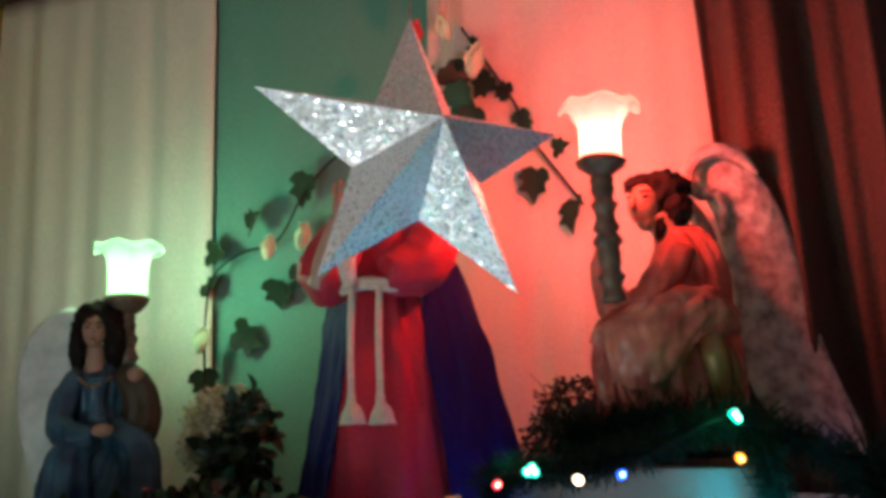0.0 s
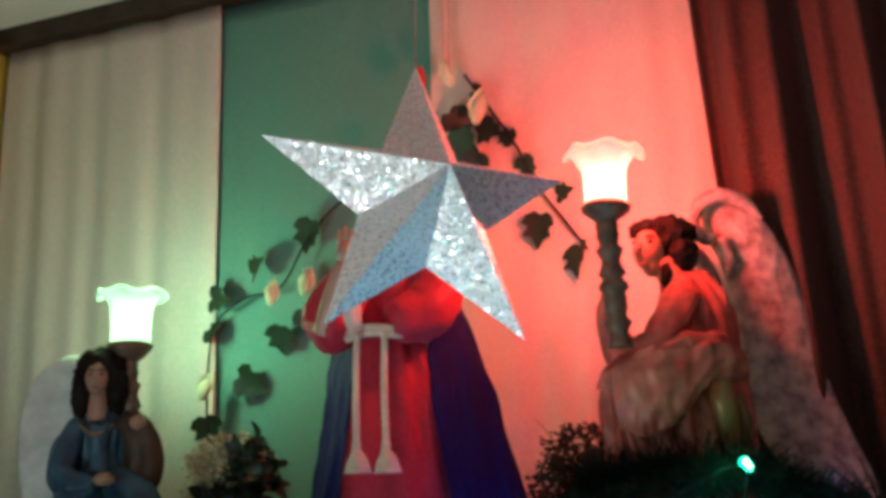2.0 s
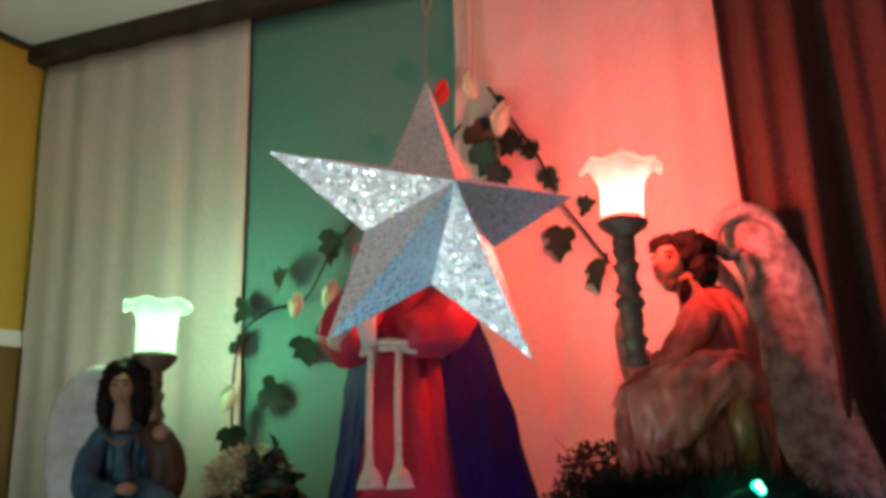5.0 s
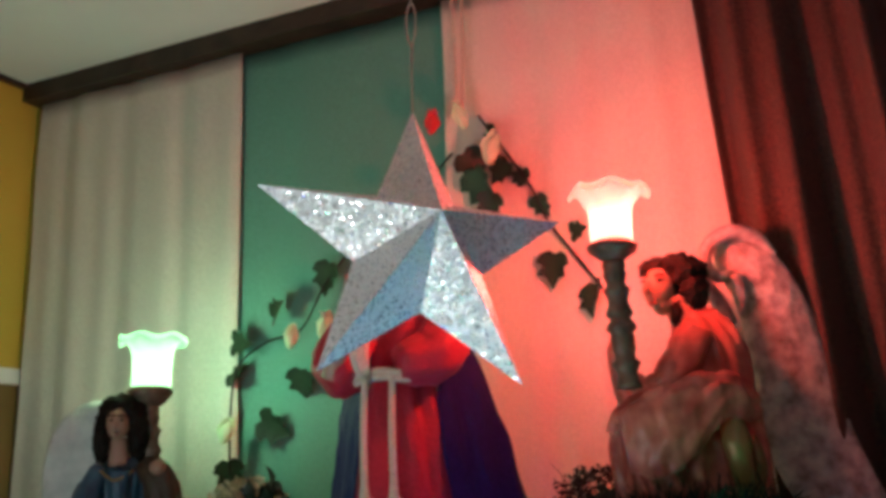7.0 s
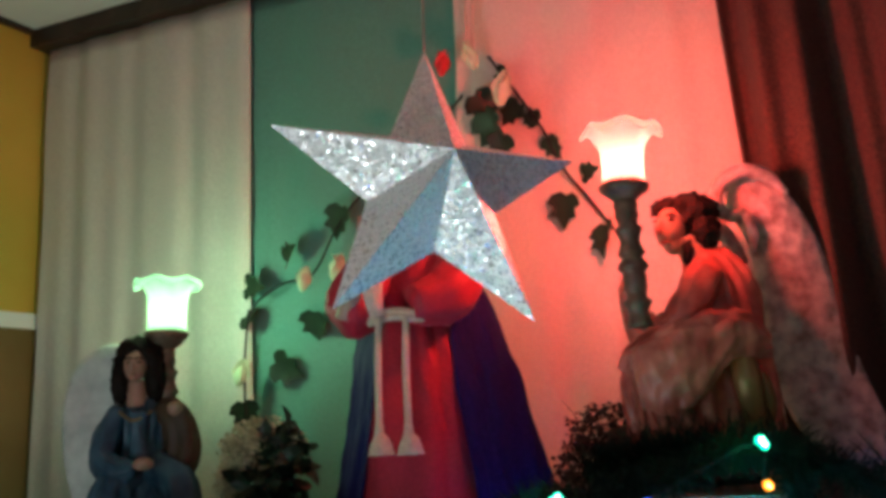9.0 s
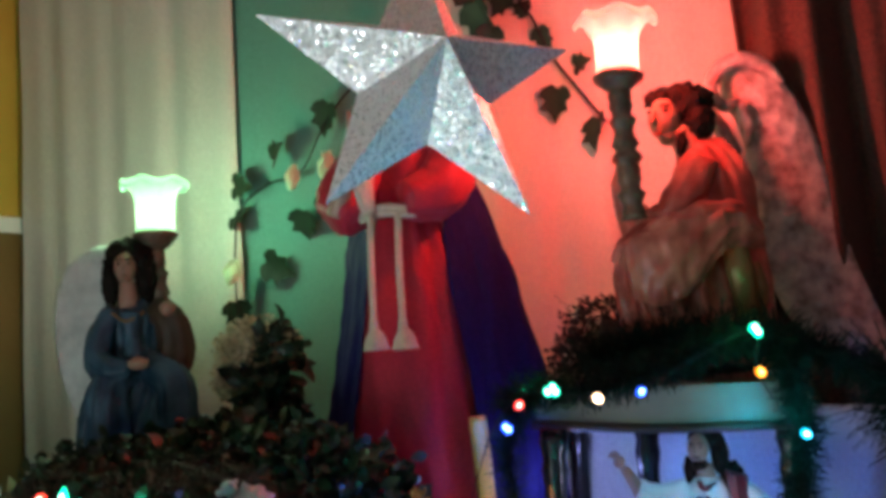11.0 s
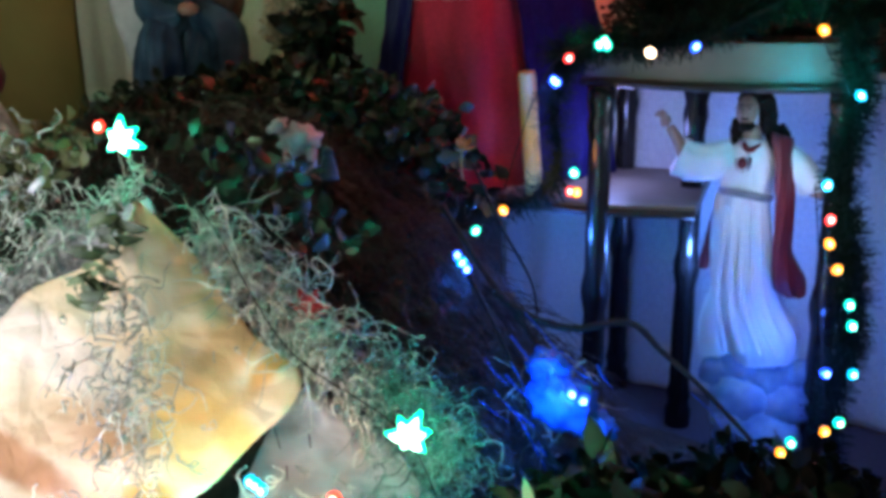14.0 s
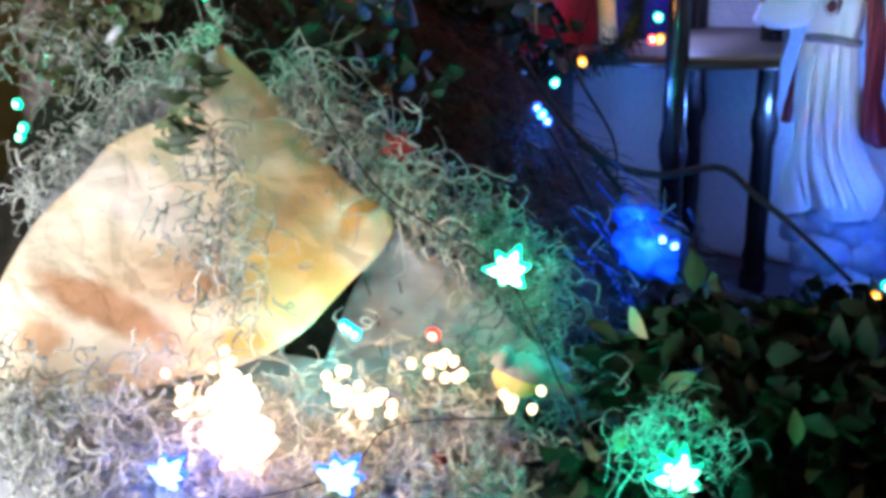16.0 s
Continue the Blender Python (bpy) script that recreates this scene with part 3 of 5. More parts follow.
# ---- hanging star ----
def star():
    bm = bmesh.new()
    n = Vector((0.686, -0.676, 0.268)).normalized()
    g = Vector((-0.299, -0.598, -0.744))
    e1 = (g - g.dot(n) * n).normalized()
    e2 = n.cross(e1)
    big, small, high = 0.2025, 0.083, 0.093
    ring = []
    for k in range(10):
        w = math.pi / 5 * k
        r = big if k % 2 == 0 else small
        ring.append((e1 * math.cos(w) + e2 * math.sin(w)) * r)
    for s, h in ((1, high), (-1, high * 0.6)):
        for k in range(10):
            vs = [bm.verts.new(q) for q in (n * h * s, ring[k], ring[(k + 1) % 10])]
            bm.faces.new(vs if s > 0 else vs[::-1])
    tips = [ring[k] for k in range(0, 10, 2)]
    return bm, max(tips, key=lambda v: v.z)


STAR = Matrix.Translation((1.582, -0.745, 1.731))
bm, tip = star()
hung = thing("hanging_star", "five-pointed silver glitter star hanging on a thread", "star", STAR)
part("star_body", bm, GLITTER, hung, "faceted silver glitter star", False)
up = (STAR.inverted().to_3x3() @ Vector((0, 0, 1))).normalized()
top = (TOP - (STAR @ tip).z)
bm = bmesh.new()
tube(bm, [tip, tip + up * 0.09], [0.0014], 6)
loop, side = tip + up * 0.09, Vector((0.006, 0, 0))
tube(bm, [loop, loop + up * 0.02 - side, loop + up * 0.05 - side, loop + up * 0.062, loop + up * 0.05 + side, loop + up * 0.02 + side, loop], [0.0012], 6, 24)
tube(bm, [loop + up * 0.06, tip + up * (top - 0.001)], [0.0011], 6)
part("thread", bm, CORD, hung, "knotted pale hanging thread")


# ---- torch lamps of the two angels ----
def torch_lamp(base, z0, z1, rt, rn, zcup, pole_low, lean, glass, bulb, label, glow_col, power):
    lamp = thing("torch_lamp", label, "lamp", pose(*base), "torch lamps")
    h = z1 - z0
    prof = [(rn * 0.75, z0), (rn, z0 + 0.03 * h), (rn * 0.98, z0 + 0.25 * h), (rn * 1.0, z0 + 0.45 * h), (rn * 1.04, z0 + 0.60 * h), (rn * 1.14, z0 + 0.74 * h), (rt * 0.82, z0 + 0.88 * h), (rt * 0.99, z0 + 0.98 * h), (rt * 1.03, z1 - 0.06 * h), (rt * 1.01, z1 - 0.12 * h)]
    bm = bmesh.new()
    lathe(bm, prof, 60, 6, 0.07, start=0.45)
    sh = part("shade", bm, glass, lamp, "ruffled frosted glass shade")
    sol = sh.modifiers.new("thick", "SOLIDIFY")
    sol.thickness = 0.0025
    sh.visible_shadow = False
    bl = part("bulb", ball(bmesh.new(), (0, 0, z0 + 0.36 * h), (rn * 0.6, rn * 0.6, rn * 0.95)), glow(bulb, glow_col, power), lamp)
    bl.visible_shadow = False
    part("cup", lathe(bmesh.new(), [(0.0, zcup - 0.01), (rn * 0.5, zcup), (rn * 0.75, zcup + 0.006), (rn * 1.12, z0 - 0.012), (rn * 1.2, z0 - 0.004), (rn * 0.9, z0 + 0.004), (0.0, z0 + 0.004)], 24), BRONZE, lamp)
    bm = bmesh.new()
    steps = 26
    pts = [Vector((lean * (1 - k / steps), 0, pole_low + (zcup - pole_low) * k / steps)) for k in range(steps + 1)]
    radii = [0.0155 + 0.004 * (k % 5 == 0) + 0.005 * (k in (12, 13)) + 0.002 * math.sin(k * 1.7) for k in range(steps + 1)]
    tube(bm, pts, radii, 14)
    part("pole", bm, BRONZE, lamp, "carved bronze-coloured torch stem")
    return lamp


torch_lamp((0.75, -0.3, 0), 1.640, 1.742, 0.063, 0.037, 1.606, 1.40, 0.02, GREEN_GLASS, "green_bulb", "lit tulip glass torch lamp with greenish bulb", (0.66, 1.0, 0.70), 60.0)
torch_lamp((1.716, -0.391, 0), 1.792, 1.876, 0.0535, 0.031, 1.766, 1.58, 0.013, RED_GLASS, "red_bulb", "lit tulip glass torch lamp with reddish bulb", (1.0, 0.80, 0.70), 34.0)


# ---- statues ----
def drawn(ax, az, unit):
    """Drawing units of a figure (x to the right, d downwards) to metres round its anchor."""
    return lambda x, d, y=0.0: Vector(((x - ax) / unit, y, (az - d) / unit))


def angel_standing():
    q, bm, u = drawn(232, 427, 925.0), bmesh.new(), 1 / 925.0
    # 0 robe, 1 skin, 2 hair, 3 wing, 4 brown, 5 gold
    tube(bm, [q(250, 800), q(250, 730), q(246, 670), q(242, 615), q(240, 572), q(234, 540)], [92 * u, 90 * u, 66 * u, 44 * u, 47 * u, 20 * u], 72, 36, 0.62, 12, 0.10, 0)
    # knees and the gown between them
    tube(bm, [q(232, 655, -.04), q(208, 690, -.075), q(206, 740, -.085), q(210, 810, -.08)], [30 * u, 32 * u, 34 * u, 42 * u], 40, 24, 0.8, 8, 0.16, 0)
    tube(bm, [q(268, 655, -.04), q(312, 686, -.07), q(318, 740, -.08), q(318, 810, -.075)], [30 * u, 33 * u, 36 * u, 44 * u], 40, 24, 0.8, 8, 0.16, 0)
    loft(bm, [q(180, 660, -.02), q(160, 700, -.04), q(150, 750, -.05), q(146, 810, -.05)], [q(330, 655, -.02), q(346, 700, -.05), q(350, 750, -.06), q(352, 810, -.06)], 26, 40, 0.05, 1, 13, 0.005, 0)
    # near arm with a wide sleeve, hand in the lap
    tube(bm, [q(205, 560, -0.01), q(186, 600, -0.03), q(184, 640, -0.05), q(212, 660, -0.075), q(244, 655, -.09)], [19 * u, 22 * u, 25 * u, 22 * u, 11 * u], 24, 26, 1, 7, 0.16, 0)
    ball(bm, q(258, 648, -0.095), (18 * u, 11 * u, 12 * u), 1, 2, 0.2)
    # far arm in a brown mantle round the torch
    tube(bm, [q(272, 556, -0.005), q(302, 575, -0.025), q(314, 620, -0.03), q(306, 660, -0.045), q(280, 668, -.07)], [20 * u, 28 * u, 32 * u, 30 * u, 16 * u], 30, 26, 0.75, 6, 0.18, 4)
    ball(bm, q(302, 556, -0.045), (15 * u, 13 * u, 14 * u), 1, 2, 0.2)
    loft(bm, [q(222, 560, -.048), q(232, 600, -.052), q(226, 640, -.06)], [q(258, 560, -.048), q(252, 600, -.05), q(262, 640, -.06)], 14, 12, 0.012, 1, 3, 0.003, 0)
    # neck, face and hair
    tube(bm, [q(232, 552, -.004), q(230, 505, -.004)], [19 * u, 15 * u], 16, 6, 1, 0, 0, 1)
    ball(bm, q(228, 479, -0.014), (20 * u, 22 * u, 29 * u), 1, 3)
    ball(bm, q(227, 483, -0.039), (3.5 * u, 5 * u, 8 * u), 1)
    ball(bm, q(228, 500, -0.030), (8 * u, 7 * u, 6 * u), 1)
    for x in (219, 237):
        ball(bm, q(x, 474, -.0345), (4.5 * u, 3 * u, 2.2 * u), 2, 1)
        tube(bm, [q(x - 7, 468, -.035), q(x, 466, -.037), q(x + 7, 468, -.035)], [1.3 * u], 6, 6, 1, 0, 0, 2)
    ball(bm, q(228, 495, -.0375), (6 * u, 3 * u, 2 * u), 5, 1)
    curls_of_hair(bm, q(232, 462, 0.008), (43 * u, 34 * u, 36 * u), 2)
    curls_of_hair(bm, q(202, 502, 0.0), (17 * u, 26 * u, 44 * u), 2)
    curls_of_hair(bm, q(262, 502, 0.0), (18 * u, 26 * u, 44 * u), 2)
    tube(bm, [q(208, 560, -0.042), q(234, 576, -0.058), q(262, 560, -0.042)], [2.5 * u], 8, 10, 1, 0, 0, 5)
    # wings with rows of long feathers
    loft(bm, [q(196, 436, .03), q(155, 444, .03), q(116, 485, .03), q(99, 550, .03), q(102, 630, .03), q(118, 700, .03), q(150, 790, .03)],
         [q(210, 446, .03), q(212, 480, .03), q(210, 520, .03), q(205, 570, .03), q(200, 640, .03), q(200, 710, .03), q(205, 795, .03)], 44, 30, 0.03, 1, 15, 0.0005, 3)
    loft(bm, [q(254, 438, .03), q(258, 446, .03), q(262, 470, .03)], [q(268, 440, .03), q(278, 452, .03), q(276, 475, .03)], 10, 8, 0.02, 1, 3, 0.001, 3)
    sculpt(bm, 0.004, (0, 4))
    return solid("angel_statue", bm, [BLUE_ROBE, SKIN, HAIR, WING_PALE, BROWN_ROBE, GOLD_PAINT], local((0.721, -0.343, 1.628), 36), "painted plaster angel in blue robe with pale wings", "statue", "angel statues")


angel_standing()


def angel_seated():
    q, bm, u = drawn(1200, 378, 1122.0), bmesh.new(), 1 / 1122.0
    # 0 robe, 1 skin, 2 hair, 3 wing, 4 gold, 5 dark rock
    # torso leaning over the torch
    tube(bm, [q(1268, 680), q(1266, 625), q(1262, 570), q(1250, 525), q(1238, 500), q(1226, 478)], [62 * u, 66 * u, 66 * u, 58 * u, 44 * u, 22 * u], 64, 36, 0.75, 11, 0.09, 0)
    # lap and thighs
    tube(bm, [q(1310, 645), q(1250, 640, -0.03), q(1180, 645, -0.06), q(1130, 660, -0.075), q(1104, 690, -0.075)], [38 * u, 46 * u, 42 * u, 32 * u, 20 * u], 60, 40, 0.8, 10, 0.14, 0)
    # skirts falling from both knees
    tube(bm, [q(1125, 660, -0.07), q(1128, 720, -0.075), q(1145, 780, -0.07), q(1170, 850, -0.05)], [30 * u, 36 * u, 44 * u, 50 * u], 64, 34, 0.7, 8, 0.28, 0)
    tube(bm, [q(1215, 655, -0.04), q(1212, 720, -0.045), q(1216, 790, -0.04), q(1222, 850, -0.03)], [50 * u, 58 * u, 62 * u, 66 * u], 72, 34, 0.7, 9, 0.26, 0)
    tube(bm, [q(1300, 650, -0.03), q(1306, 720, -0.035), q(1302, 790, -0.03), q(1296, 850, -0.02)], [30 * u, 30 * u, 34 * u, 38 * u], 60, 34, 0.7, 7, 0.24, 0)
    # bare knee and shin in dull gold between the folds
    tube(bm, [q(1278, 660, -.075), q(1284, 700, -.085), q(1290, 750, -.078), q(1296, 815, -.06)], [18 * u, 22 * u, 17 * u, 12 * u], 22, 24, 0.8, 0, 0, 4)
    tube(bm, [q(1310, 690, -.055), q(1318, 735, -.062), q(1314, 790, -.05)], [8 * u, 11 * u, 7 * u], 14, 16, 0.8, 0, 0, 4)
    # rolled edge over the lap, and a swag of cloth from knee to hip
    tube(bm, [q(1100, 660, -0.105), q(1150, 634, -0.12), q(1210, 612, -0.115), q(1285, 606, -0.09), q(1326, 636, -0.06)], [4 * u, 11 * u, 13 * u, 12 * u, 5 * u], 20, 60, 0.5, 3, 0.24, 0)
    loft(bm, [q(1102, 650, -.115), q(1160, 628, -.125), q(1230, 612, -.12), q(1290, 610, -.1), q(1328, 640, -.06)],
         [q(1120, 742, -.1), q(1165, 752, -.118), q(1215, 722, -.118), q(1262, 672, -.105), q(1326, 664, -.06)], 60, 40, 0.018, 1, 4, 0.003, 0)
    for x0, d0, x1, d1, x2, d2 in ((1130, 700, 1150, 760, 1190, 835), (1160, 710, 1186, 765, 1232, 830), (1118, 720, 1120, 780, 1140, 840), (1225, 690, 1228, 760, 1250, 835)):
        tube(bm, [q(x0, d0, -.09), q(x1, d1, -.098), q(x2, d2, -.085)], [4 * u, 9 * u, 7 * u], 12, 24, 0.7, 0, 0, 0)
    # arm that holds the torch, and the other one behind it
    tube(bm, [q(1236, 520, -0.03), q(1212, 566, -0.055), q(1182, 606, -0.06), q(1142, 606, -0.035)], [30 * u, 30 * u, 25 * u, 13 * u], 30, 24, 1, 6, 0.14, 0)
    ball(bm, q(1138, 600, -0.022), (17 * u, 24 * u, 20 * u), 1, 2, 0.2)
    tube(bm, [q(1172, 640, 0.02), q(1128, 620, 0.03), q(1108, 560, 0.02), q(1114, 508, 0.0)], [22 * u, 20 * u, 15 * u, 13 * u], 18, 20, 1, 5, 0.08, 0)
    ball(bm, q(1116, 505, 0.0), (15 * u, 20 * u, 17 * u), 1, 2, 0.2)
    # neck, face turned aside and down, hair
    tube(bm, [q(1232, 500), q(1206, 455)], [26 * u, 22 * u], 14, 6, 1, 0, 0, 1)
    ball(bm, q(1184, 436, -.006), (27 * u, 28 * u, 37 * u), 1, 3)
    ball(bm, q(1188, 464, -.006), (17 * u, 20 * u, 19 * u), 1, 2)
    tube(bm, [q(1168, 424, -.026), q(1162, 440, -.030), q(1166, 450, -.027)], [4 * u, 6 * u, 4 * u], 10, 8, 1, 0, 0, 1)
    for x, d, y in ((1160, 424, -.018), (1186, 426, -.030)):
        ball(bm, q(x, d, y), (6 * u, 4 * u, 3 * u), 2, 1)
        tube(bm, [q(x - 8, d - 8, y), q(x, d - 11, y - .001), q(x + 9, d - 8, y)], [2 * u], 6, 6, 1, 0, 0, 2)
    ball(bm, q(1174, 463, -.023), (9 * u, 5 * u, 3.5 * u), 0, 1)
    curls_of_hair(bm, q(1220, 410, 0.012), (48 * u, 40 * u, 38 * u), 2)
    curls_of_hair(bm, q(1186, 398, 0.008), (34 * u, 30 * u, 19 * u), 2)
    curls_of_hair(bm, q(1240, 446, 0.004), (28 * u, 37 * u, 36 * u), 2)
    curls_of_hair(bm, q(1212, 478, -.008), (13 * u, 20 * u, 26 * u), 2)
    # near wing, curled over at its top, with long feathers
    loft(bm, [q(1286, 352, .07), q(1290, 392, .07), q(1318, 450, .07), q(1330, 520, .07), q(1340, 610, .07), q(1348, 700, .07), q(1392, 800, .06), q(1500, 868, .06)],
         [q(1318, 332, .07), q(1352, 336, .07), q(1402, 384, .07), q(1438, 460, .07), q(1464, 560, .07), q(1484, 660, .07), q(1520, 770, .06), q(1560, 862, .06)], 56, 40, 0.045, 1, 17, 0.0005, 3)
    tube(bm, [q(1392, 372, .06), q(1360, 342, .05), q(1318, 332, .04), q(1280, 350, .035), q(1268, 384, .035), q(1288, 412, .04), q(1314, 400, .05)], [3 * u, 12 * u, 15 * u, 14 * u, 12 * u, 11 * u, 5 * u], 16, 40, 0.8, 0, 0, 3)
    tube(bm, [q(1316, 408, .04), q(1326, 446, .04), q(1322, 480, .045)], [9 * u, 10 * u, 4 * u], 12, 14, 0.8, 0, 0, 3)
    # far wing behind the hair
    loft(bm, [q(1244, 388, .1), q(1256, 412, .1), q(1276, 446, .1), q(1298, 486, .1)], [q(1262, 388, .1), q(1280, 405, .1), q(1304, 436, .1), q(1322, 484, .1)], 20, 10, 0.03, 1, 4, 0.002, 3)
    # rocky seat
    tube(bm, [q(1225, 740, 0.03), q(1215, 800, 0.02), q(1205, 880, 0.02)], [80 * u, 112 * u, 140 * u], 30, 16, 0.55, 5, 0.1, 5)
    tube(bm, [q(1090, 770, -.02), q(1100, 820, -.02), q(1110, 880, -.02)], [30 * u, 46 * u, 60 * u], 20, 12, 0.8, 5, 0.16, 5)
    sculpt(bm, 0.005, (0, 5), 0.2, 48.0)
    return solid("angel_statue", bm, [ROSE_ROBE, SKIN, HAIR, WING_PAINT, GOLD_PAINT, ROCK], local((1.766, -0.272, 1.790), 15), "painted plaster angel seated in rose robe, winged", "statue", "angel statues")


angel_seated()


def robed_statue():
    q, bm, u = drawn(715, 380, 1135.0), bmesh.new(), 1 / 1135.0
    # 0 red, 1 blue, 2 skin, 3 cord, 4 hair
    tube(bm, [q(722, 950), q(721, 860), q(722, 720), q(722, 560), q(720, 460), q(716, 395)], [148 * u, 132 * u, 118 * u, 94 * u, 76 * u, 62 * u], 110, 50, 0.75, 7, 0.11, 0)
    # blouse, shoulders and puffed sleeves
    tube(bm, [q(716, 400), q(722, 350), q(730, 300), q(738, 255), q(742, 225)], [66 * u, 92 * u, 88 * u, 66 * u, 30 * u], 40, 20, 0.75, 7, 0.05, 0)
    tube(bm, [q(790, 265, -.01), q(800, 310, -.03), q(775, 355, -.06), q(720, 370, -.09)], [40 * u, 52 * u, 50 * u, 30 * u], 24, 18, 1, 6, 0.08, 0)
    tube(bm, [q(690, 265, -.01), q(640, 320, -.03), q(610, 375, -.05), q(592, 395, -.06)], [38 * u, 48 * u, 50 * u, 34 * u], 24, 18, 1, 6, 0.08, 0)
    # raised forearm
    tube(bm, [q(606, 390, -.07), q(622, 335, -.09), q(642, 275, -.10)], [20 * u, 18 * u, 13 * u], 14, 12, 1, 0, 0, 2)
    ball(bm, q(645, 258, -.10), (15 * u, 12 * u, 24 * u), 2, 2, 0.15)
    for k, dx in enumerate((-9, 0, 9)):
        tube(bm, [q(645 + dx, 248, -.10), q(646 + dx * 1.1, 218 - 6 * (k == 1), -.103)], [5 * u, 3.5 * u], 8, 0, 1, 0, 0, 2)
    # pale sash hanging across the breast
    tube(bm, [q(665, 300, -.085), q(655, 345, -.1), q(662, 392, -.09)], [16 * u, 18 * u, 12 * u], 12, 12, 0.5, 3, 0.1, 3)
    # mantle, both sides
    loft(bm, [q(735, 240, .05), q(640, 330, .06), q(605, 420, .05), q(590, 560, .05), q(565, 700, .05), q(535, 850, .05), q(520, 950, .05)],
         [q(740, 240, .0), q(665, 330, .0), q(655, 430, -.03), q(645, 560, -.05), q(628, 700, -.06), q(606, 850, -.07), q(590, 950, -.07)], 44, 24, 0.012, 1, 3, 0.006, 1)
    loft(bm, [q(745, 240, .0), q(785, 320, -.0), q(785, 430, -.03), q(800, 560, -.05), q(825, 700, -.06), q(842, 850, -.07), q(850, 950, -.07)],
         [q(760, 235, .05), q(835, 310, .06), q(880, 420, .05), q(925, 560, .05), q(960, 680, .05), q(985, 850, .05), q(1000, 950, .05)], 44, 30, 0.012, 1, 4, 0.008, 1)
    # neck and head
    tube(bm, [q(742, 235), q(742, 195)], [26 * u, 24 * u], 14, 0, 1, 0, 0, 2)
    ball(bm, q(742, 150, -.01), (44 * u, 46 * u, 56 * u), 2, 3)
    ball(bm, q(744, 140, .015), (54 * u, 50 * u, 56 * u), 4, 3, 0.2)
    sculpt(bm, 0.006, (0, 1), 0.12, 32.0)
    return solid("robed_statue", bm, [RED_SATIN, BLUE_SATIN, SKIN, CORD, HAIR], local((1.363, -0.4, 1.622)), "dressed saint statue in red robe and blue mantle", "statue")


robed_statue()
q, u = drawn(715, 380, 1135.0), 1 / 1135.0
cord = thing("cord_belt", "cream cord belt with two hanging tassels on the red robe", "belt", local((1.363, -0.4, 1.622)))
bm = bmesh.new()
tube(bm, [q(645, 400, -.065), q(690, 392, -.088), q(740, 396, -.088), q(785, 385, -.05)], [7 * u], 10, 30)
tube(bm, [q(645, 390, -.066), q(690, 382, -.089), q(740, 386, -.089), q(785, 376, -.05)], [6 * u], 10, 30)
part("waist_cord", bm, CORD, cord)
for x0, x1 in ((666, 668), (712, 716)):
    bm = bmesh.new()
    tube(bm, [q(x0, 395, -.094), q((x0 + x1) / 2 - 2, 480, -.104), q(x1, 580, -.118)], [5.5 * u + 0.0008 * (k % 2) for k in range(40)], 10, 40)
    part("cord_end", bm, CORD, cord)
    bm = bmesh.new()
    tube(bm, [q(x1, 572, -.118), q(x1, 588, -.118), q(x1 + 2, 600, -.119), q(x1 + 3, 622, -.12)], [7 * u, 8 * u, 15 * u, 21 * u], 20, 14, 0.8, 10, 0.12)
    part("tassel", bm, CORD, cord, "frayed cream tassel")


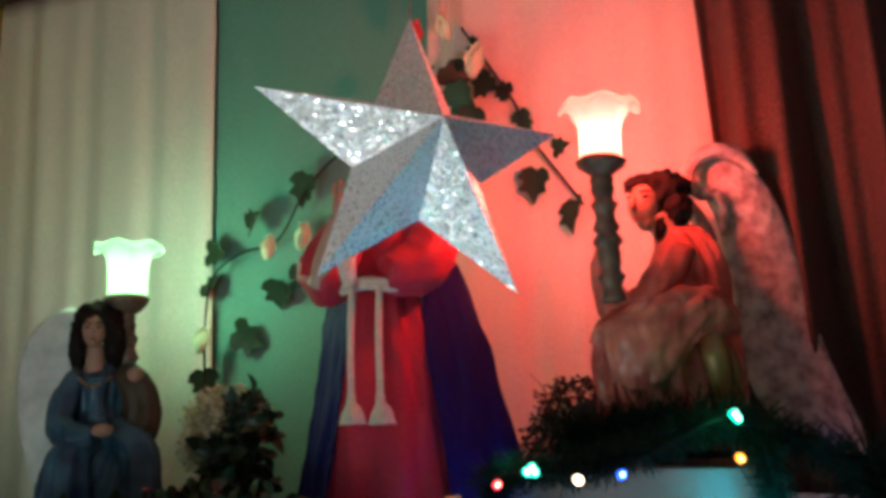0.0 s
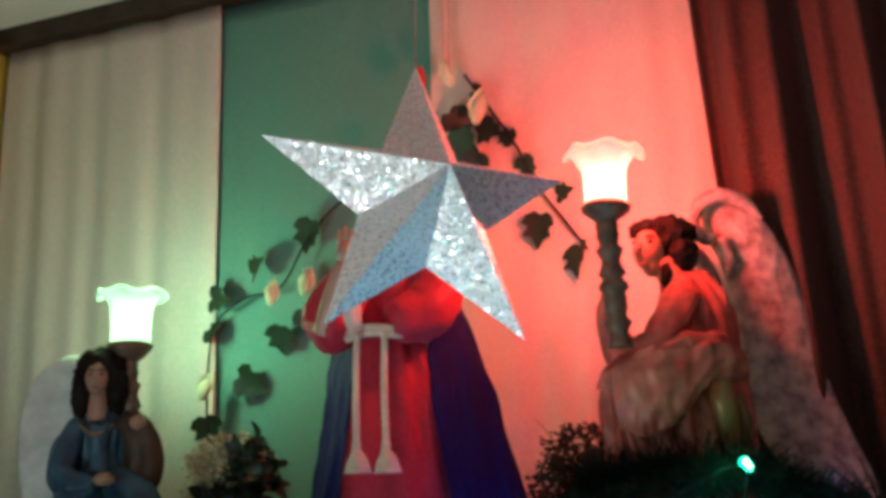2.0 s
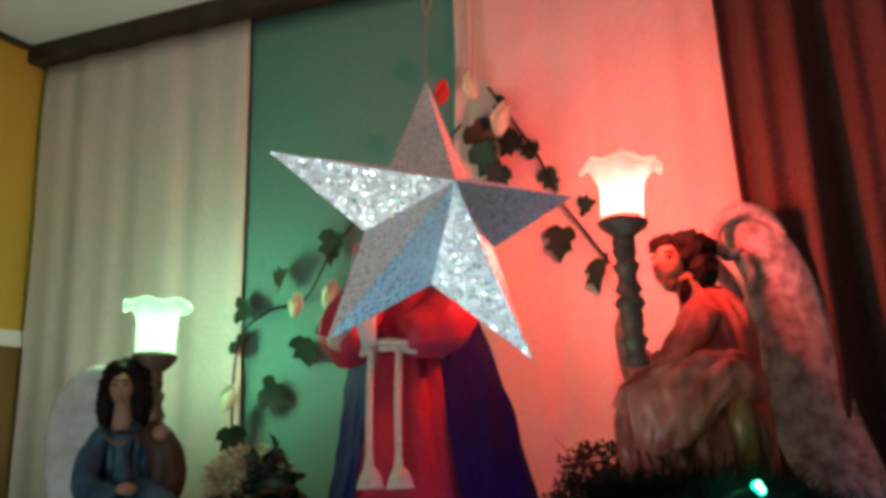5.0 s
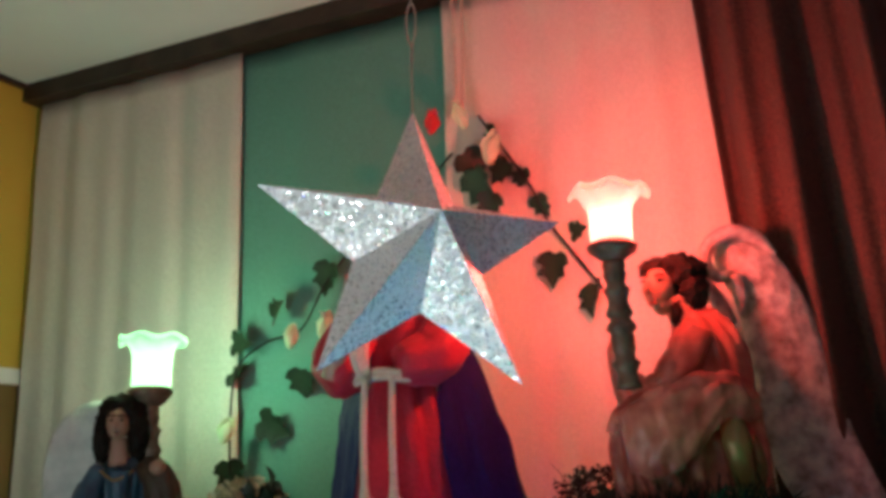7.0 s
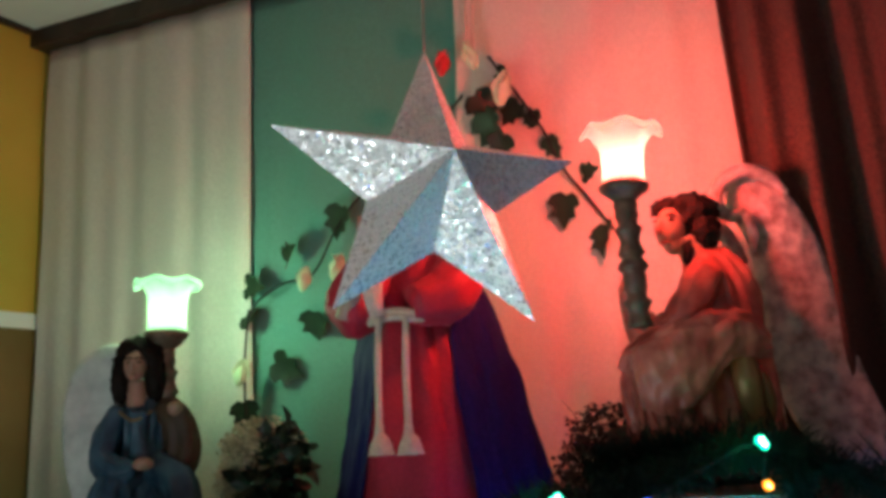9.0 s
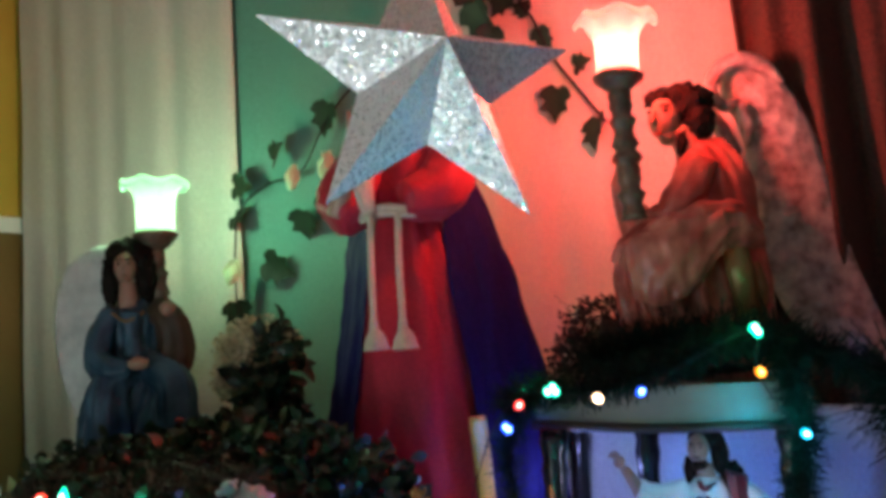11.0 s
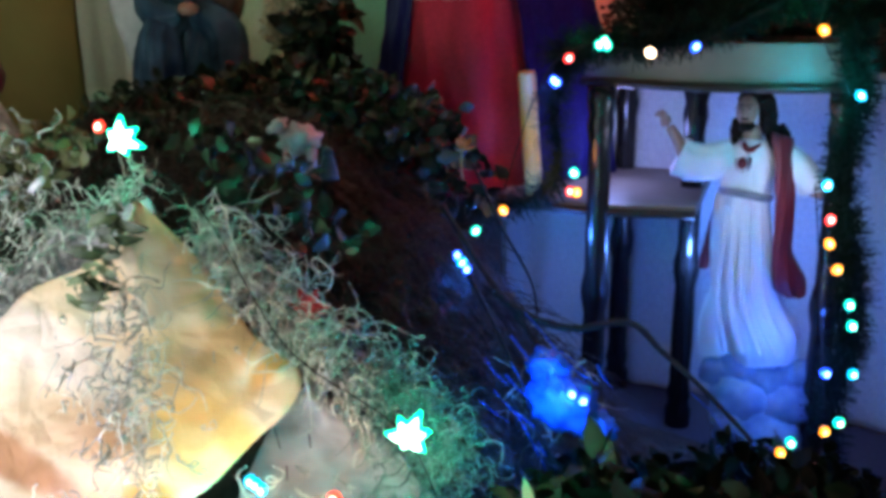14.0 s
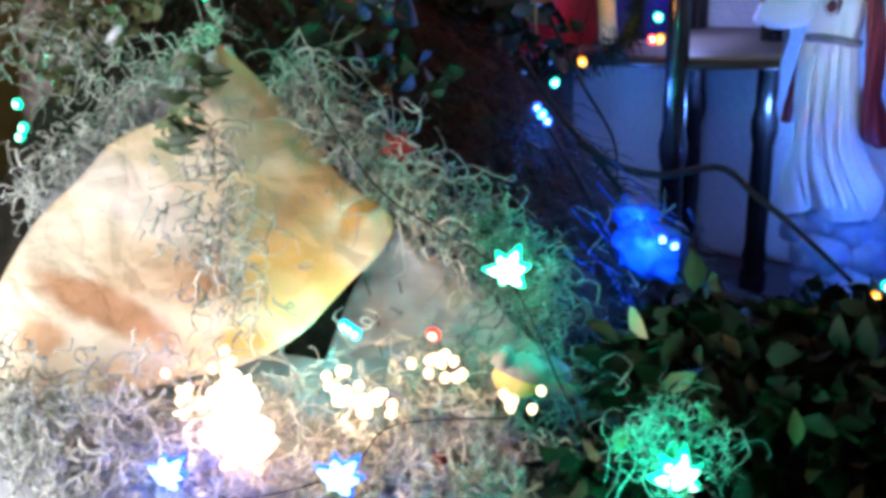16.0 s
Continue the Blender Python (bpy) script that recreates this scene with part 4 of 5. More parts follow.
def sacred_statue():
    q, bm, u = drawn(300, 388, 2310.0), bmesh.new(), 1 / 2310.0
    # 0 white, 1 maroon, 2 skin, 3 hair, 4 grey belt, 5 cloud
    tube(bm, [q(392, 935), q(382, 870), q(342, 780), q(314, 650), q(300, 500), q(300, 388)], [104 * u, 124 * u, 110 * u, 96 * u, 86 * u, 72 * u], 96, 54, 0.72, 11, 0.10, 0)
    tube(bm, [q(250, 930), q(236, 850), q(246, 760), q(262, 680)], [58 * u, 50 * u, 42 * u, 30 * u], 40, 20, 0.7, 7, 0.1, 0)
    tube(bm, [q(300, 392), q(304, 330), q(310, 270), q(312, 220)], [72 * u, 80 * u, 76 * u, 44 * u], 48, 24, 0.72, 7, 0.05, 0)
    # hanging folds of the skirt, from the belt to the hem
    for x0, x1, x2 in ((252, 240, 280), (276, 272, 330), (304, 316, 384), (334, 350, 440)):
        tube(bm, [q(x0, 420, -.024), q((x0 + x1) / 2, 560, -.031), q(x1 + 6, 720, -.036), q(x2, 890, -.040)], [3 * u, 8 * u, 10 * u, 8 * u], 12, 30, 0.7, 0, 0, 0)
    tube(bm, [q(230, 384, -.006), q(262, 376, -.026), q(310, 380, -.030), q(352, 390, -.024), q(376, 400, -.004)], [13 * u], 14, 24, 0.7, 0, 0, 4)
    # raised arm in a wide sleeve
    tube(bm, [q(262, 268), q(200, 290, -.006), q(140, 292, -.010), q(96, 276, -.014)], [54 * u, 56 * u, 60 * u, 62 * u], 36, 24, 0.66, 7, 0.09, 0)
    tube(bm, [q(112, 270, -.014), q(84, 215, -.018), q(64, 186, -.02)], [22 * u, 18 * u, 14 * u], 16, 12, 1, 0, 0, 2)
    ball(bm, q(52, 168, -.02), (18 * u, 12 * u, 22 * u), 2, 2, 0.15)
    for x, d in ((18, 150), (26, 138), (38, 132), (50, 138)):
        tube(bm, [q(50, 162, -.02), q((50 + x) / 2 - 2, (160 + d) / 2 - 4, -.021), q(x, d, -.021)], [6.5 * u, 5.5 * u, 4 * u], 8, 6, 1, 0, 0, 2)
    # lowered arm
    tube(bm, [q(372, 262), q(432, 285, -.004), q(478, 332, -.008), q(500, 372, -.012)], [46 * u, 48 * u, 42 * u, 34 * u], 30, 20, 0.75, 6, 0.09, 0)
    tube(bm, [q(492, 366, -.012), q(520, 372, -.024)], [15 * u, 11 * u], 12, 4, 1, 0, 0, 2)
    # maroon cloak falling from the shoulder, its end blown aside, and its far edge
    loft(bm, [q(368, 190, -.026), q(384, 300, -.034), q(394, 420, -.034), q(400, 560, -.034), q(410, 670, -.03), q(480, 704, -.02)],
         [q(428, 210, -.004), q(442, 320, -.010), q(450, 450, -.010), q(456, 560, -.008), q(500, 640, -.004), q(506, 694, -.004)], 46, 18, 0.024, 1, 5, 0.003, 1)
    loft(bm, [q(226, 392, .006), q(202, 480, .008), q(184, 570, .01), q(174, 648, .012)], [q(246, 396, .008), q(230, 480, .01), q(216, 570, .012), q(206, 656, .014)], 20, 8, 0.014, 1, 3, 0.002, 1)
    # heart emblem and neckline
    ball(bm, q(290, 282, -.0345), (14 * u, 7 * u, 17 * u), 1, 2)
    tube(bm, [q(270, 266, -.032), q(272, 296, -.0335), q(290, 310, -.034), q(308, 296, -.0335), q(310, 266, -.032)], [3 * u], 8, 20, 1, 0, 0, 1)
    tube(bm, [q(284, 226, -.018), q(304, 246, -.026), q(338, 228, -.018)], [6 * u], 10, 12, 0.6, 0, 0, 1)
    # neck, bearded face, long hair
    tube(bm, [q(312, 240), q(306, 180)], [30 * u, 27 * u], 16, 6, 1, 0, 0, 2)
    ball(bm, q(290, 130, -.010), (33 * u, 36 * u, 46 * u), 2, 3)
    tube(bm, [q(282, 118, -.025), q(277, 134, -.0285), q(281, 142, -.026)], [4 * u, 6 * u, 4 * u], 8, 8, 1, 0, 0, 2)
    for x in (272, 298):
        ball(bm, q(x, 120, -.0245), (6 * u, 4 * u, 3 * u), 3, 1)
        tube(bm, [q(x - 9, 112, -.024), q(x, 108, -.0255), q(x + 9, 112, -.024)], [2 * u], 6, 6, 1, 0, 0, 3)
    ball(bm, q(291, 176, -.010), (25 * u, 32 * u, 20 * u), 3, 3, 0.25)
    ball(bm, q(284, 152, -.0235), (14 * u, 6 * u, 3.5 * u), 3, 2)
    curls_of_hair(bm, q(312, 104, .006), (52 * u, 42 * u, 36 * u), 3, 0.12)
    curls_of_hair(bm, q(352, 150, .004), (27 * u, 36 * u, 62 * u), 3, 0.18)
    curls_of_hair(bm, q(384, 212, .002), (36 * u, 36 * u, 40 * u), 3, 0.2)
    curls_of_hair(bm, q(262, 200, .004), (20 * u, 28 * u, 44 * u), 3, 0.2)
    # cloud at the foot
    for x, d, r in ((330, 960, 76), (420, 985, 80), (505, 965, 52), (258, 985, 62), (556, 985, 42), (350, 1060, 115), (465, 1065, 105), (400, 1180, 150), (405, 1210, 130)):
        ball(bm, q(x, d, .0), (r * u, r * u, r * u * 0.85), 5, 3, 0.35)
    sculpt(bm, 0.003, (0, 1), 0.12, 70.0)
    return solid("sacred_statue", bm, [WHITE_ROBE, MAROON, SKIN, HAIR, CLOTH_GREY, CLOUD], local((1.810, -0.42, 1.154), 10), "painted bearded figure in white robe and maroon cloak", "statue")


sacred_statue()

# ---- shelf stand ----
stand = thing("shelf_stand", "black turned-post shelf stand with beige bow-front shelves", "shelf", pose(1.60, -0.50, 0.745, 0, 0, 10))


def bow_shelf(x0, x1, y0, depth, bow, z, h, shade_edge):
    bm = bmesh.new()
    n = 20
    front = [Vector((x0 + (x1 - x0) * k / n, y0 - bow * math.sin(math.pi * k / n), 0)) for k in range(n + 1)]
    outline = front + [Vector((x1, y0 + depth, 0)), Vector((x0, y0 + depth, 0))]
    low = [bm.verts.new(p + Vector((0, 0, z))) for p in outline]
    high = [bm.verts.new(p + Vector((0, 0, z + h))) for p in outline]
    bm.faces.new(low[::-1])
    bm.faces.new(high)
    for k in range(len(outline)):
        bm.faces.new((low[k], low[(k + 1) % len(low)], high[(k + 1) % len(low)], high[k]))
    return bm, [p + Vector((0, -0.004, z + 0.004)) for p in front]


def post_profile(h):
    return [(0.0, 0.0), (0.02, 0.0), (0.021, 0.05 * h), (0.016, 0.07 * h), (0.019, 0.1 * h), (0.016, 0.13 * h), (0.017, 0.3 * h), (0.0155, 0.42 * h), (0.02, 0.46 * h), (0.02, 0.49 * h),
            (0.0155, 0.53 * h), (0.016, 0.7 * h), (0.0155, 0.86 * h), (0.019, 0.9 * h), (0.016, 0.93 * h), (0.02, 0.96 * h), (0.02, h), (0.0, h)]


for z, h, x0, x1, d, bow in ((0.552, 0.058, 0.0, 0.36, 0.30, 0.05), (0.375, 0.014, -0.12, 0.16, 0.30, 0.02)):
    bm, edge = bow_shelf(x0, x1, 0.02, d, bow, z, h, 0)
    sh = part("shelf_board", bm, BEIGE_WOOD, stand, "beige painted bow-front shelf", False)
    # dark strip added for the shade along the board's lower front edge
    part("shade_edge", tube(bmesh.new(), edge, [0.006], 8), DARK_WOOD, sh)
for x, y in ((0.03, 0.0), (0.14, 0.16), (0.335, 0.03), (0.335, 0.28), (0.02, 0.28)):
    ps = part("post", lathe(bmesh.new(), post_profile(0.552), 18), BLACK_LACQUER, stand, "black turned post")
    ps.location = (x, y, 0)

hanging("shelf_drape", (1.27, 2.04), (1.27, 2.04), DRAPE_CLOTH, "white drape hanging behind the shelf stand", 4, 0.010, -0.20, 1.30, 0.75, 6.0)

# ---- paper cave ----
CAVE = local((1.348, -1.05, 1.219), 27, -18)
q, u = drawn(375, 60, 1830.0), 1 / 1830.0


def paper(name, left, right, mat, parent, seed, rough, belly):
    bm = bmesh.new()
    a, b = smooth_path(left, 46), smooth_path(right, 46)
    grid = []
    for i in range(46):
        row = []
        for j in range(46):
            f = j / 45
            p = a[i].lerp(b[i], f)
            d = rough * noise.fractal(p * 9 + Vector((0, 0, seed)), 1.0, 2.0, 4) + rough * 0.8 * abs(noise.noise(p * 5 + Vector((seed, 0, 0))))
            row.append(bm.verts.new(p + Vector((0, -belly * math.sin(math.pi * f) + d, 0.3 * d))))
        grid.append(row)
    for r0, r1 in zip(grid, grid[1:]):
        for j in range(45):
            bm.faces.new((r0[j], r1[j], r1[j + 1], r0[j + 1]))
    ob = part(name, bm, mat, parent)
    sol = ob.modifiers.new("thick", "SOLIDIFY")
    sol.thickness = 0.004
    return ob


cave = thing("paper_cave", "crumpled painted paper cave, tan and grey, mossy", "nativity cave", CAVE)
paper("front_sheet", [q(375, 60), q(288, 172), q(150, 226, .02), q(76, 300, .02), q(-20, 386, .02), q(-80, 540), q(-90, 720)],
      [q(380, 62), q(470, 150), q(580, 290), q(684, 384), q(600, 500, -.02), q(460, 622, -.03), q(170, 690, -.03)], CAVE_TAN, cave, 2, 0.014, 0.018)
paper("side_sheet", [q(690, 390, .02), q(640, 440, .05), q(590, 510, .06), q(550, 600, .06), q(520, 680, .06)],
      [q(700, 385, .02), q(780, 470, .02), q(880, 560, .01), q(990, 650, .0), q(1000, 700, .0)], CAVE_GREY, cave, 5, 0.03, 0.02)
paper("back_sheet", [q(368, 50, .03), q(190, 105, .05), q(40, 225, .06), q(-80, 350, .06)], [q(380, 75, .03), q(330, 220, .06), q(200, 340, .08), q(80, 520, .08)], CAVE_GREY, cave, 8, 0.02, 0.0)
paper("ground_sheet", [q(-80, 640, .06), q(-80, 700, .0), q(-80, 800, -.06), q(-80, 900, -.1)], [q(960, 640, .06), q(930, 700, .0), q(880, 800, -.06), q(820, 900, -.1)], CAVE_GREY, cave, 11, 0.03, 0.0)


# ---- plinths ----
def plinth(x, y, z, w, d, name, label):
    bm = bmesh.new()
    box(bm, (-w, -d, 0), (w, d, z - 0.745 - 0.012), 0.003)
    box(bm, (-w - 0.008, -d - 0.008, z - 0.745 - 0.012), (w + 0.008, d + 0.008, z - 0.745), 0.003)
    return solid(name, bm, DARK_WOOD, pose(x, y, 0.745, 0, 0, TURN), label, "plinth", "plinths on the table", smooth=False)


plinth(0.71, -0.28, 1.228, 0.1, 0.08, "plinth", "dark wooden plinth under the blue angel")
plinth(1.345, -0.40, 1.121, 0.085, 0.09, "plinth", "dark wooden plinth under the dressed saint")

# ---- climbing vine on the cloths ----
vine = thing("ivy_vine", "artificial ivy vine with cream buds on the cloths", "plant", Matrix())
bm = bmesh.new()
tube(bm, [(1.30, -.06, 2.10), (1.17, -.055, 1.99), (1.06, -.055, 1.93), (0.99, -.055, 1.86), (0.93, -.055, 1.77), (0.84, -.055, 1.75), (0.77, -.06, 1.70), (0.752, -.06, 1.60), (0.755, -.06, 1.47)], [0.0028], 6, 60)
part("stem", bm, TWIG, vine)
bm = bmesh.new()
tube(bm, [(1.36, -.06, 2.17), (1.42, -.065, 2.08), (1.47, -.065, 2.0), (1.50, -.065, 1.93), (1.55, -.065, 1.86), (1.60, -.065, 1.79)], [0.0028], 6, 40)
part("stem", bm, TWIG, vine)
# the leaf at x .823, z 1.585 stands in for a leaf's cast shadow
for x, z, s, r, y in ((.755, 1.755, .072, 100, -.075), (.861, 1.80, .075, 60, -.07), (1.006, 1.905, .09, 200, -.07), (.935, 1.685, .085, 190, -.07), (.985, 1.72, .08, 150, -.07),
                      (.752, 1.66, .08, 10, -.07), (.748, 1.50, .08, 170, -.07), (.823, 1.585, .095, 120, -.045), (.77, 1.46, .06, 200, -.07), (1.511, 1.865, .08, 190, -.075), (1.585, 1.80, .085, 170, -.075), (1.545, 1.90, .05, 80, -.07),
                      (1.357, 2.05, .11, 175, -.11), (1.33, 2.09, .09, 140, -.1), (1.39, 2.0, .07, 200, -.09), (1.423, 2.06, .07, -130, -.075), (1.40, 2.13, .07, -120, -.08), (1.479, 1.985, .06, 170, -.07), (1.46, 2.02, .05, -60, -.07), ):
    bm = bmesh.new()
    ivy_leaf(bm, pose(0, 0, 0, rng.uniform(-35, 15), r, rng.uniform(-40, 45)), s * 0.84)
    lf = part("ivy_leaf", bm, IVY, vine)
    lf.location = (x, y * 0.5 - 0.022, z)
for x, z, s, mt, lb in ((.939, 1.752, .055, PETAL, "cream closed bud"), (.776, 1.565, .06, PETAL, "cream closed bud"), (1.339, 2.165, .06, PETAL, "cream bloom"), (1.404, 2.085, .07, PETAL, "cream bloom"), (1.278, 2.16, .055, RED_PETAL, "red bloom"), (1.215, 2.04, .045, RED_PETAL, "red bloom"), (1.02, 1.77, .06, PETAL, "cream bloom")):
    bm = bmesh.new()
    for k in range(6):
        leaf(bm, pose(0, 0, -s * 0.5, -14 + 4 * (k % 2), rng.uniform(-12, 12), 60 * k), s * 0.5, s, 0, 0.4)
    ball(bm, (0, 0, -s * 0.1), (s * 0.22, s * 0.22, s * 0.45), 0, 2)
    fl = part("bloom", bm, mt, vine, lb)
    fl.location, fl.rotation_euler = (x, -0.10, z), (rng.uniform(-0.4, 0.3), rng.uniform(-0.5, 0.5), 0)
cords = thing("rope", "doubled pale rope hanging down the wall", "rope", Matrix())
for dx, y in ((0.0, -.075), (0.022, -.072)):
    part("rope_strand", tube(bmesh.new(), [(1.312 + dx, y, 2.457), (1.316 + dx * 0.8, y, 2.35), (1.322 + dx * 0.4, y, 2.19)], [0.0035], 8, 20), CORD, cords)


# ---- planted mound ----
def mound_height(x, y):
    spine = interp([0.80, 1.02, 1.17, 1.23, 1.24, 1.24, 1.20, 1.10, 0.95, 0.80, 0.76], (x - 0.55) / 1.3)
    d = abs(y + 0.72)
    return 0.745 + (spine - 0.745) * max(0.0, 1 - (d / 0.36) ** 2) + 0.02 * noise.noise(Vector((x * 12, y * 12, 0)))


bm = bmesh.new()
grid = [[bm.verts.new((0.55 + 1.3 * i / 50, -1.06 + 0.68 * j / 26, max(0.746, mound_height(0.55 + 1.3 * i / 50, -1.06 + 0.68 * j / 26)))) for j in range(27)] for i in range(51)]
for i in range(50):
    for j in range(26):
        bm.faces.new((grid[i][j], grid[i + 1][j], grid[i + 1][j + 1], grid[i][j + 1]))
solid("mound", bm, ROCK, Matrix(), "dark mound of earth and bark on the table", "mound")


def foliage(name, blobs, count, size, mat, label, category, extra=None):
    """Many small folded leaves inside a few lumps."""
    bm = bmesh.new()
    total = sum(r[0] * r[1] * r[2] for _, r in blobs) ** 1.0
    for c, r in blobs:
        for _ in range(int(count * r[0] * r[1] * r[2] / total)):
            v = in_ball()
            v = v * (0.55 + 0.45 * rng.random()) / max(v.length, 0.35)
            p = Vector((c[0] + v.x * r[0], c[1] + v.y * r[1], c[2] + v.z * r[2]))
            s = size * rng.uniform(0.55, 1.35)
            leaf(bm, Matrix.Translation(p) @ spin(), s * 0.6, s, 0, rng.uniform(0.1, 0.5))
    ob = part(name, bm, mat)
    return tagged(ob, label, category, "", "stuff")


foliage("shrub_leaves", [((0.95, -.62, 1.22), (.16, .11, .07)), ((1.12, -.6, 1.25), (.14, .11, .075)), ((1.28, -.6, 1.245), (.12, .1, .075)), ((1.40, -.6, 1.215), (.07, .08, .09)), ((1.455, -.56, 1.16), (.05, .05, .07)), ((1.05, -.72, 1.22), (.2, .1, .05))], 3000, 0.026,
        LEAF_DARK, "dark glossy leaves of the shrub on the mound", "shrub")
foliage("corner_leaves", [((1.86, -.99, .92), (.13, .10, .10)), ((1.99, -1.0, .93), (.12, .12, .11)), ((1.84, -1.1, .84), (.13, .1, .09)), ((1.78, -.85, .86), (.12, .1, .08)), ((1.95, -.7, .86), (.16, .1, .07))], 3000, 0.031,
        LEAF_LOW, "dark olive leaves of a low potted plant", "plant")
bm = bmesh.new()
for x, y, z in ((1.80, -1.06, 1.0), (1.845, -1.07, .985), (1.87, -1.1, .96), (1.83, -1.12, .93), (1.80, -1.13, .93), (1.9, -1.12, .9), (1.93, -1.1, .96), (1.88, -1.08, 1.01), (1.78, -1.1, .9), (1.97, -1.12, .93), (1.86, -1.15, .87), (1.92, -1.0, 1.03)):
    s = rng.uniform(0.022, 0.038)
    leaf(bm, Matrix.Translation((x, y, z)) @ pose(0, 0, 0, rng.uniform(-60, 20), rng.uniform(-150, 150), rng.uniform(-40, 60)), s * 0.45, s, 0, 0.2)
tagged(part("pale_leaves", bm, LEAF_PALE), "scattered pale yellow-green leaves among the dark ones", "leaves", "", "stuff")
foliage("dried_bouquet", [((1.035, -.36, 1.405), (.085, .06, .065)), ((1.0, -.36, 1.36), (.06, .05, .05))], 4200, 0.010, PALE_BLOOM, "bunch of dried cream flowers by the blue angel", "flowers")
foliage("bouquet_leaves", [((1.10, -.38, 1.40), (.05, .05, .05)), ((1.09, -.42, 1.32), (.07, .05, .07))], 260, 0.035, LEAF_DARK, "dark leaves round the dried flowers", "leaves")
foliage("rose_bouquet", [((1.632, -.27, 1.43), (.065, .05, .05)), ((1.60, -.27, 1.38), (.06, .05, .05)), ((1.66, -.27, 1.38), (.05, .05, .04))], 2400, 0.009, NEEDLE, "small bunch of dried flowers by the seated angel", "flowers")
v, f = curls(10, lambda: (1.59 + rng.uniform(-.03, .03), -.26, 1.43 + rng.uniform(-.03, .04)), 0.07, 0.0012, -0.05, 0.25)
stuff("dry_sprigs", v, f, TWIG, "thin dry sprigs in the small bouquet", "twigs")
bm = bmesh.new()
lathe(bm, [(0.0, 0.0), (0.05, 0.0), (0.055, 0.1), (0.04, 0.35), (0.065, 0.55), (0.05, 0.58), (0.0, 0.58)], 24)
solid("flower_vase", bm, BLACK_LACQUER, pose(1.06, -0.37, 0.745), "dark tall vase holding the dried flowers", "vase")


# dry needles down the slope
def slope_place():
    x = rng.uniform(0.85, 1.80)
    y = rng.uniform(-0.98, -0.55)
    return (x, y, mound_height(x, y) + rng.uniform(-0.005, 0.02))


verts, faces = [], []
for _ in range(9000):
    p = Vector(slope_place())
    d = Vector((0.75, -0.25, -0.45)) + in_ball() * 0.75
    d.normalize()
    pts = [p + d * t * rng.uniform(0.05, 0.11) + Vector((0, 0, 0.018 * math.sin(3 * t))) for t in (0, 0.33, 0.66, 1)]
    strand(verts, faces, pts, rng.uniform(0.0007, 0.0016))
stuff("dry_needles", verts, faces, NEEDLE, "dark dried pine needles on the slope", "needles")

# twigs
for pts, r in (([(1.60, -.75, 1.075), (1.647, -.75, 1.052), (1.70, -.745, 1.045), (1.757, -.72, 1.054), (1.80, -.73, 1.03), (1.85, -.74, 1.0), (1.91, -.75, .955)], .005),
               ([(1.50, -.7, 1.16), (1.56, -.72, 1.10), (1.63, -.75, 1.05), (1.70, -.78, .99), (1.76, -.8, .93)], .004),
               ([(1.50, -.62, 1.2), (1.55, -.63, 1.12), (1.60, -.64, 1.05), (1.61, -.65, .98)], .0025),
               ([(1.52, -.7, 1.1), (1.60, -.74, 1.02), (1.66, -.78, .95), (1.71, -.8, .88)], .003)):
    solid("twig", tube(bmesh.new(), pts, [r, r * 0.9, r * 0.5], 8, 30), TWIG, Matrix(), "thin dark bare twig across the mound", "twig", "bare twigs")


# ---- fir garlands ----
def garland(name, pts, r, count, label, droop=0.2):
    g = thing(name, label, "garland", Matrix(), "fir garlands")
    path = smooth_path(pts, 60)
    part("garland_wire", tube(bmesh.new(), path, [0.003], 6), GARLAND, g)
    verts, faces = [], []
    for _ in range(count):
        k = rng.randrange(59)
        p = path[k].lerp(path[k + 1], rng.random())
        d = (in_ball().normalized() + Vector((0, 0, -droop))).normalized()
        ln = r * rng.uniform(0.5, 1.2)
        strand(verts, faces, [p, p + d * ln * 0.5 + in_ball() * 0.002, p + d * ln], rng.uniform(0.0006, 0.0011))
    stuff("garland_needles", verts, faces, GARLAND, "", "", g)
    return g


garland("fir_garland", [(1.58, -.53, 1.335), (1.64, -.55, 1.355), (1.72, -.55, 1.362), (1.80, -.52, 1.385), (1.88, -.47, 1.415), (1.95, -.44, 1.40), (2.05, -.40, 1.36), (2.16, -.36, 1.33)], .034, 4200, "dark green fir garland along the shelf front")
garland("fir_garland", [(1.93, -.46, 1.385), (1.945, -.47, 1.30), (1.935, -.47, 1.20), (1.955, -.47, 1.10), (1.965, -.47, 1.0), (1.95, -.48, .90), (1.96, -.5, .80)], .031, 5200, "dark green fir garland hanging down the stand")
garland("fir_garland", [(1.60, -.53, 1.33), (1.575, -.53, 1.27), (1.59, -.54, 1.20), (1.56, -.54, 1.15), (1.49, -.55, 1.12)], .03, 900, "thin fir garland round the black post")
garland("fir_garland", [(2.05, -.4, 1.36), (2.1, -.42, 1.30), (2.2, -.4, 1.28), (2.3, -.36, 1.3)], .085, 2600, "dark green fir garland end by the curtain")

garland("fir_garland", [(1.66, -.42, 1.385), (1.74, -.42, 1.40), (1.82, -.42, 1.41), (1.92, -.42, 1.41)], .05, 2600, "dark green fir sprigs lying on the shelf top")

# ---- moss on the cave ----
q = drawn(375, 60, 1830.0)


def band(x0, d0, x1, d1, w, y0, y1):
    def where():
        t = rng.random()
        return CAVE @ q(x0 + (x1 - x0) * t + rng.gauss(0, w), d0 + (d1 - d0) * t + rng.gauss(0, w), y0 + (y1 - y0) * t + rng.uniform(-.012, .012))
    return where


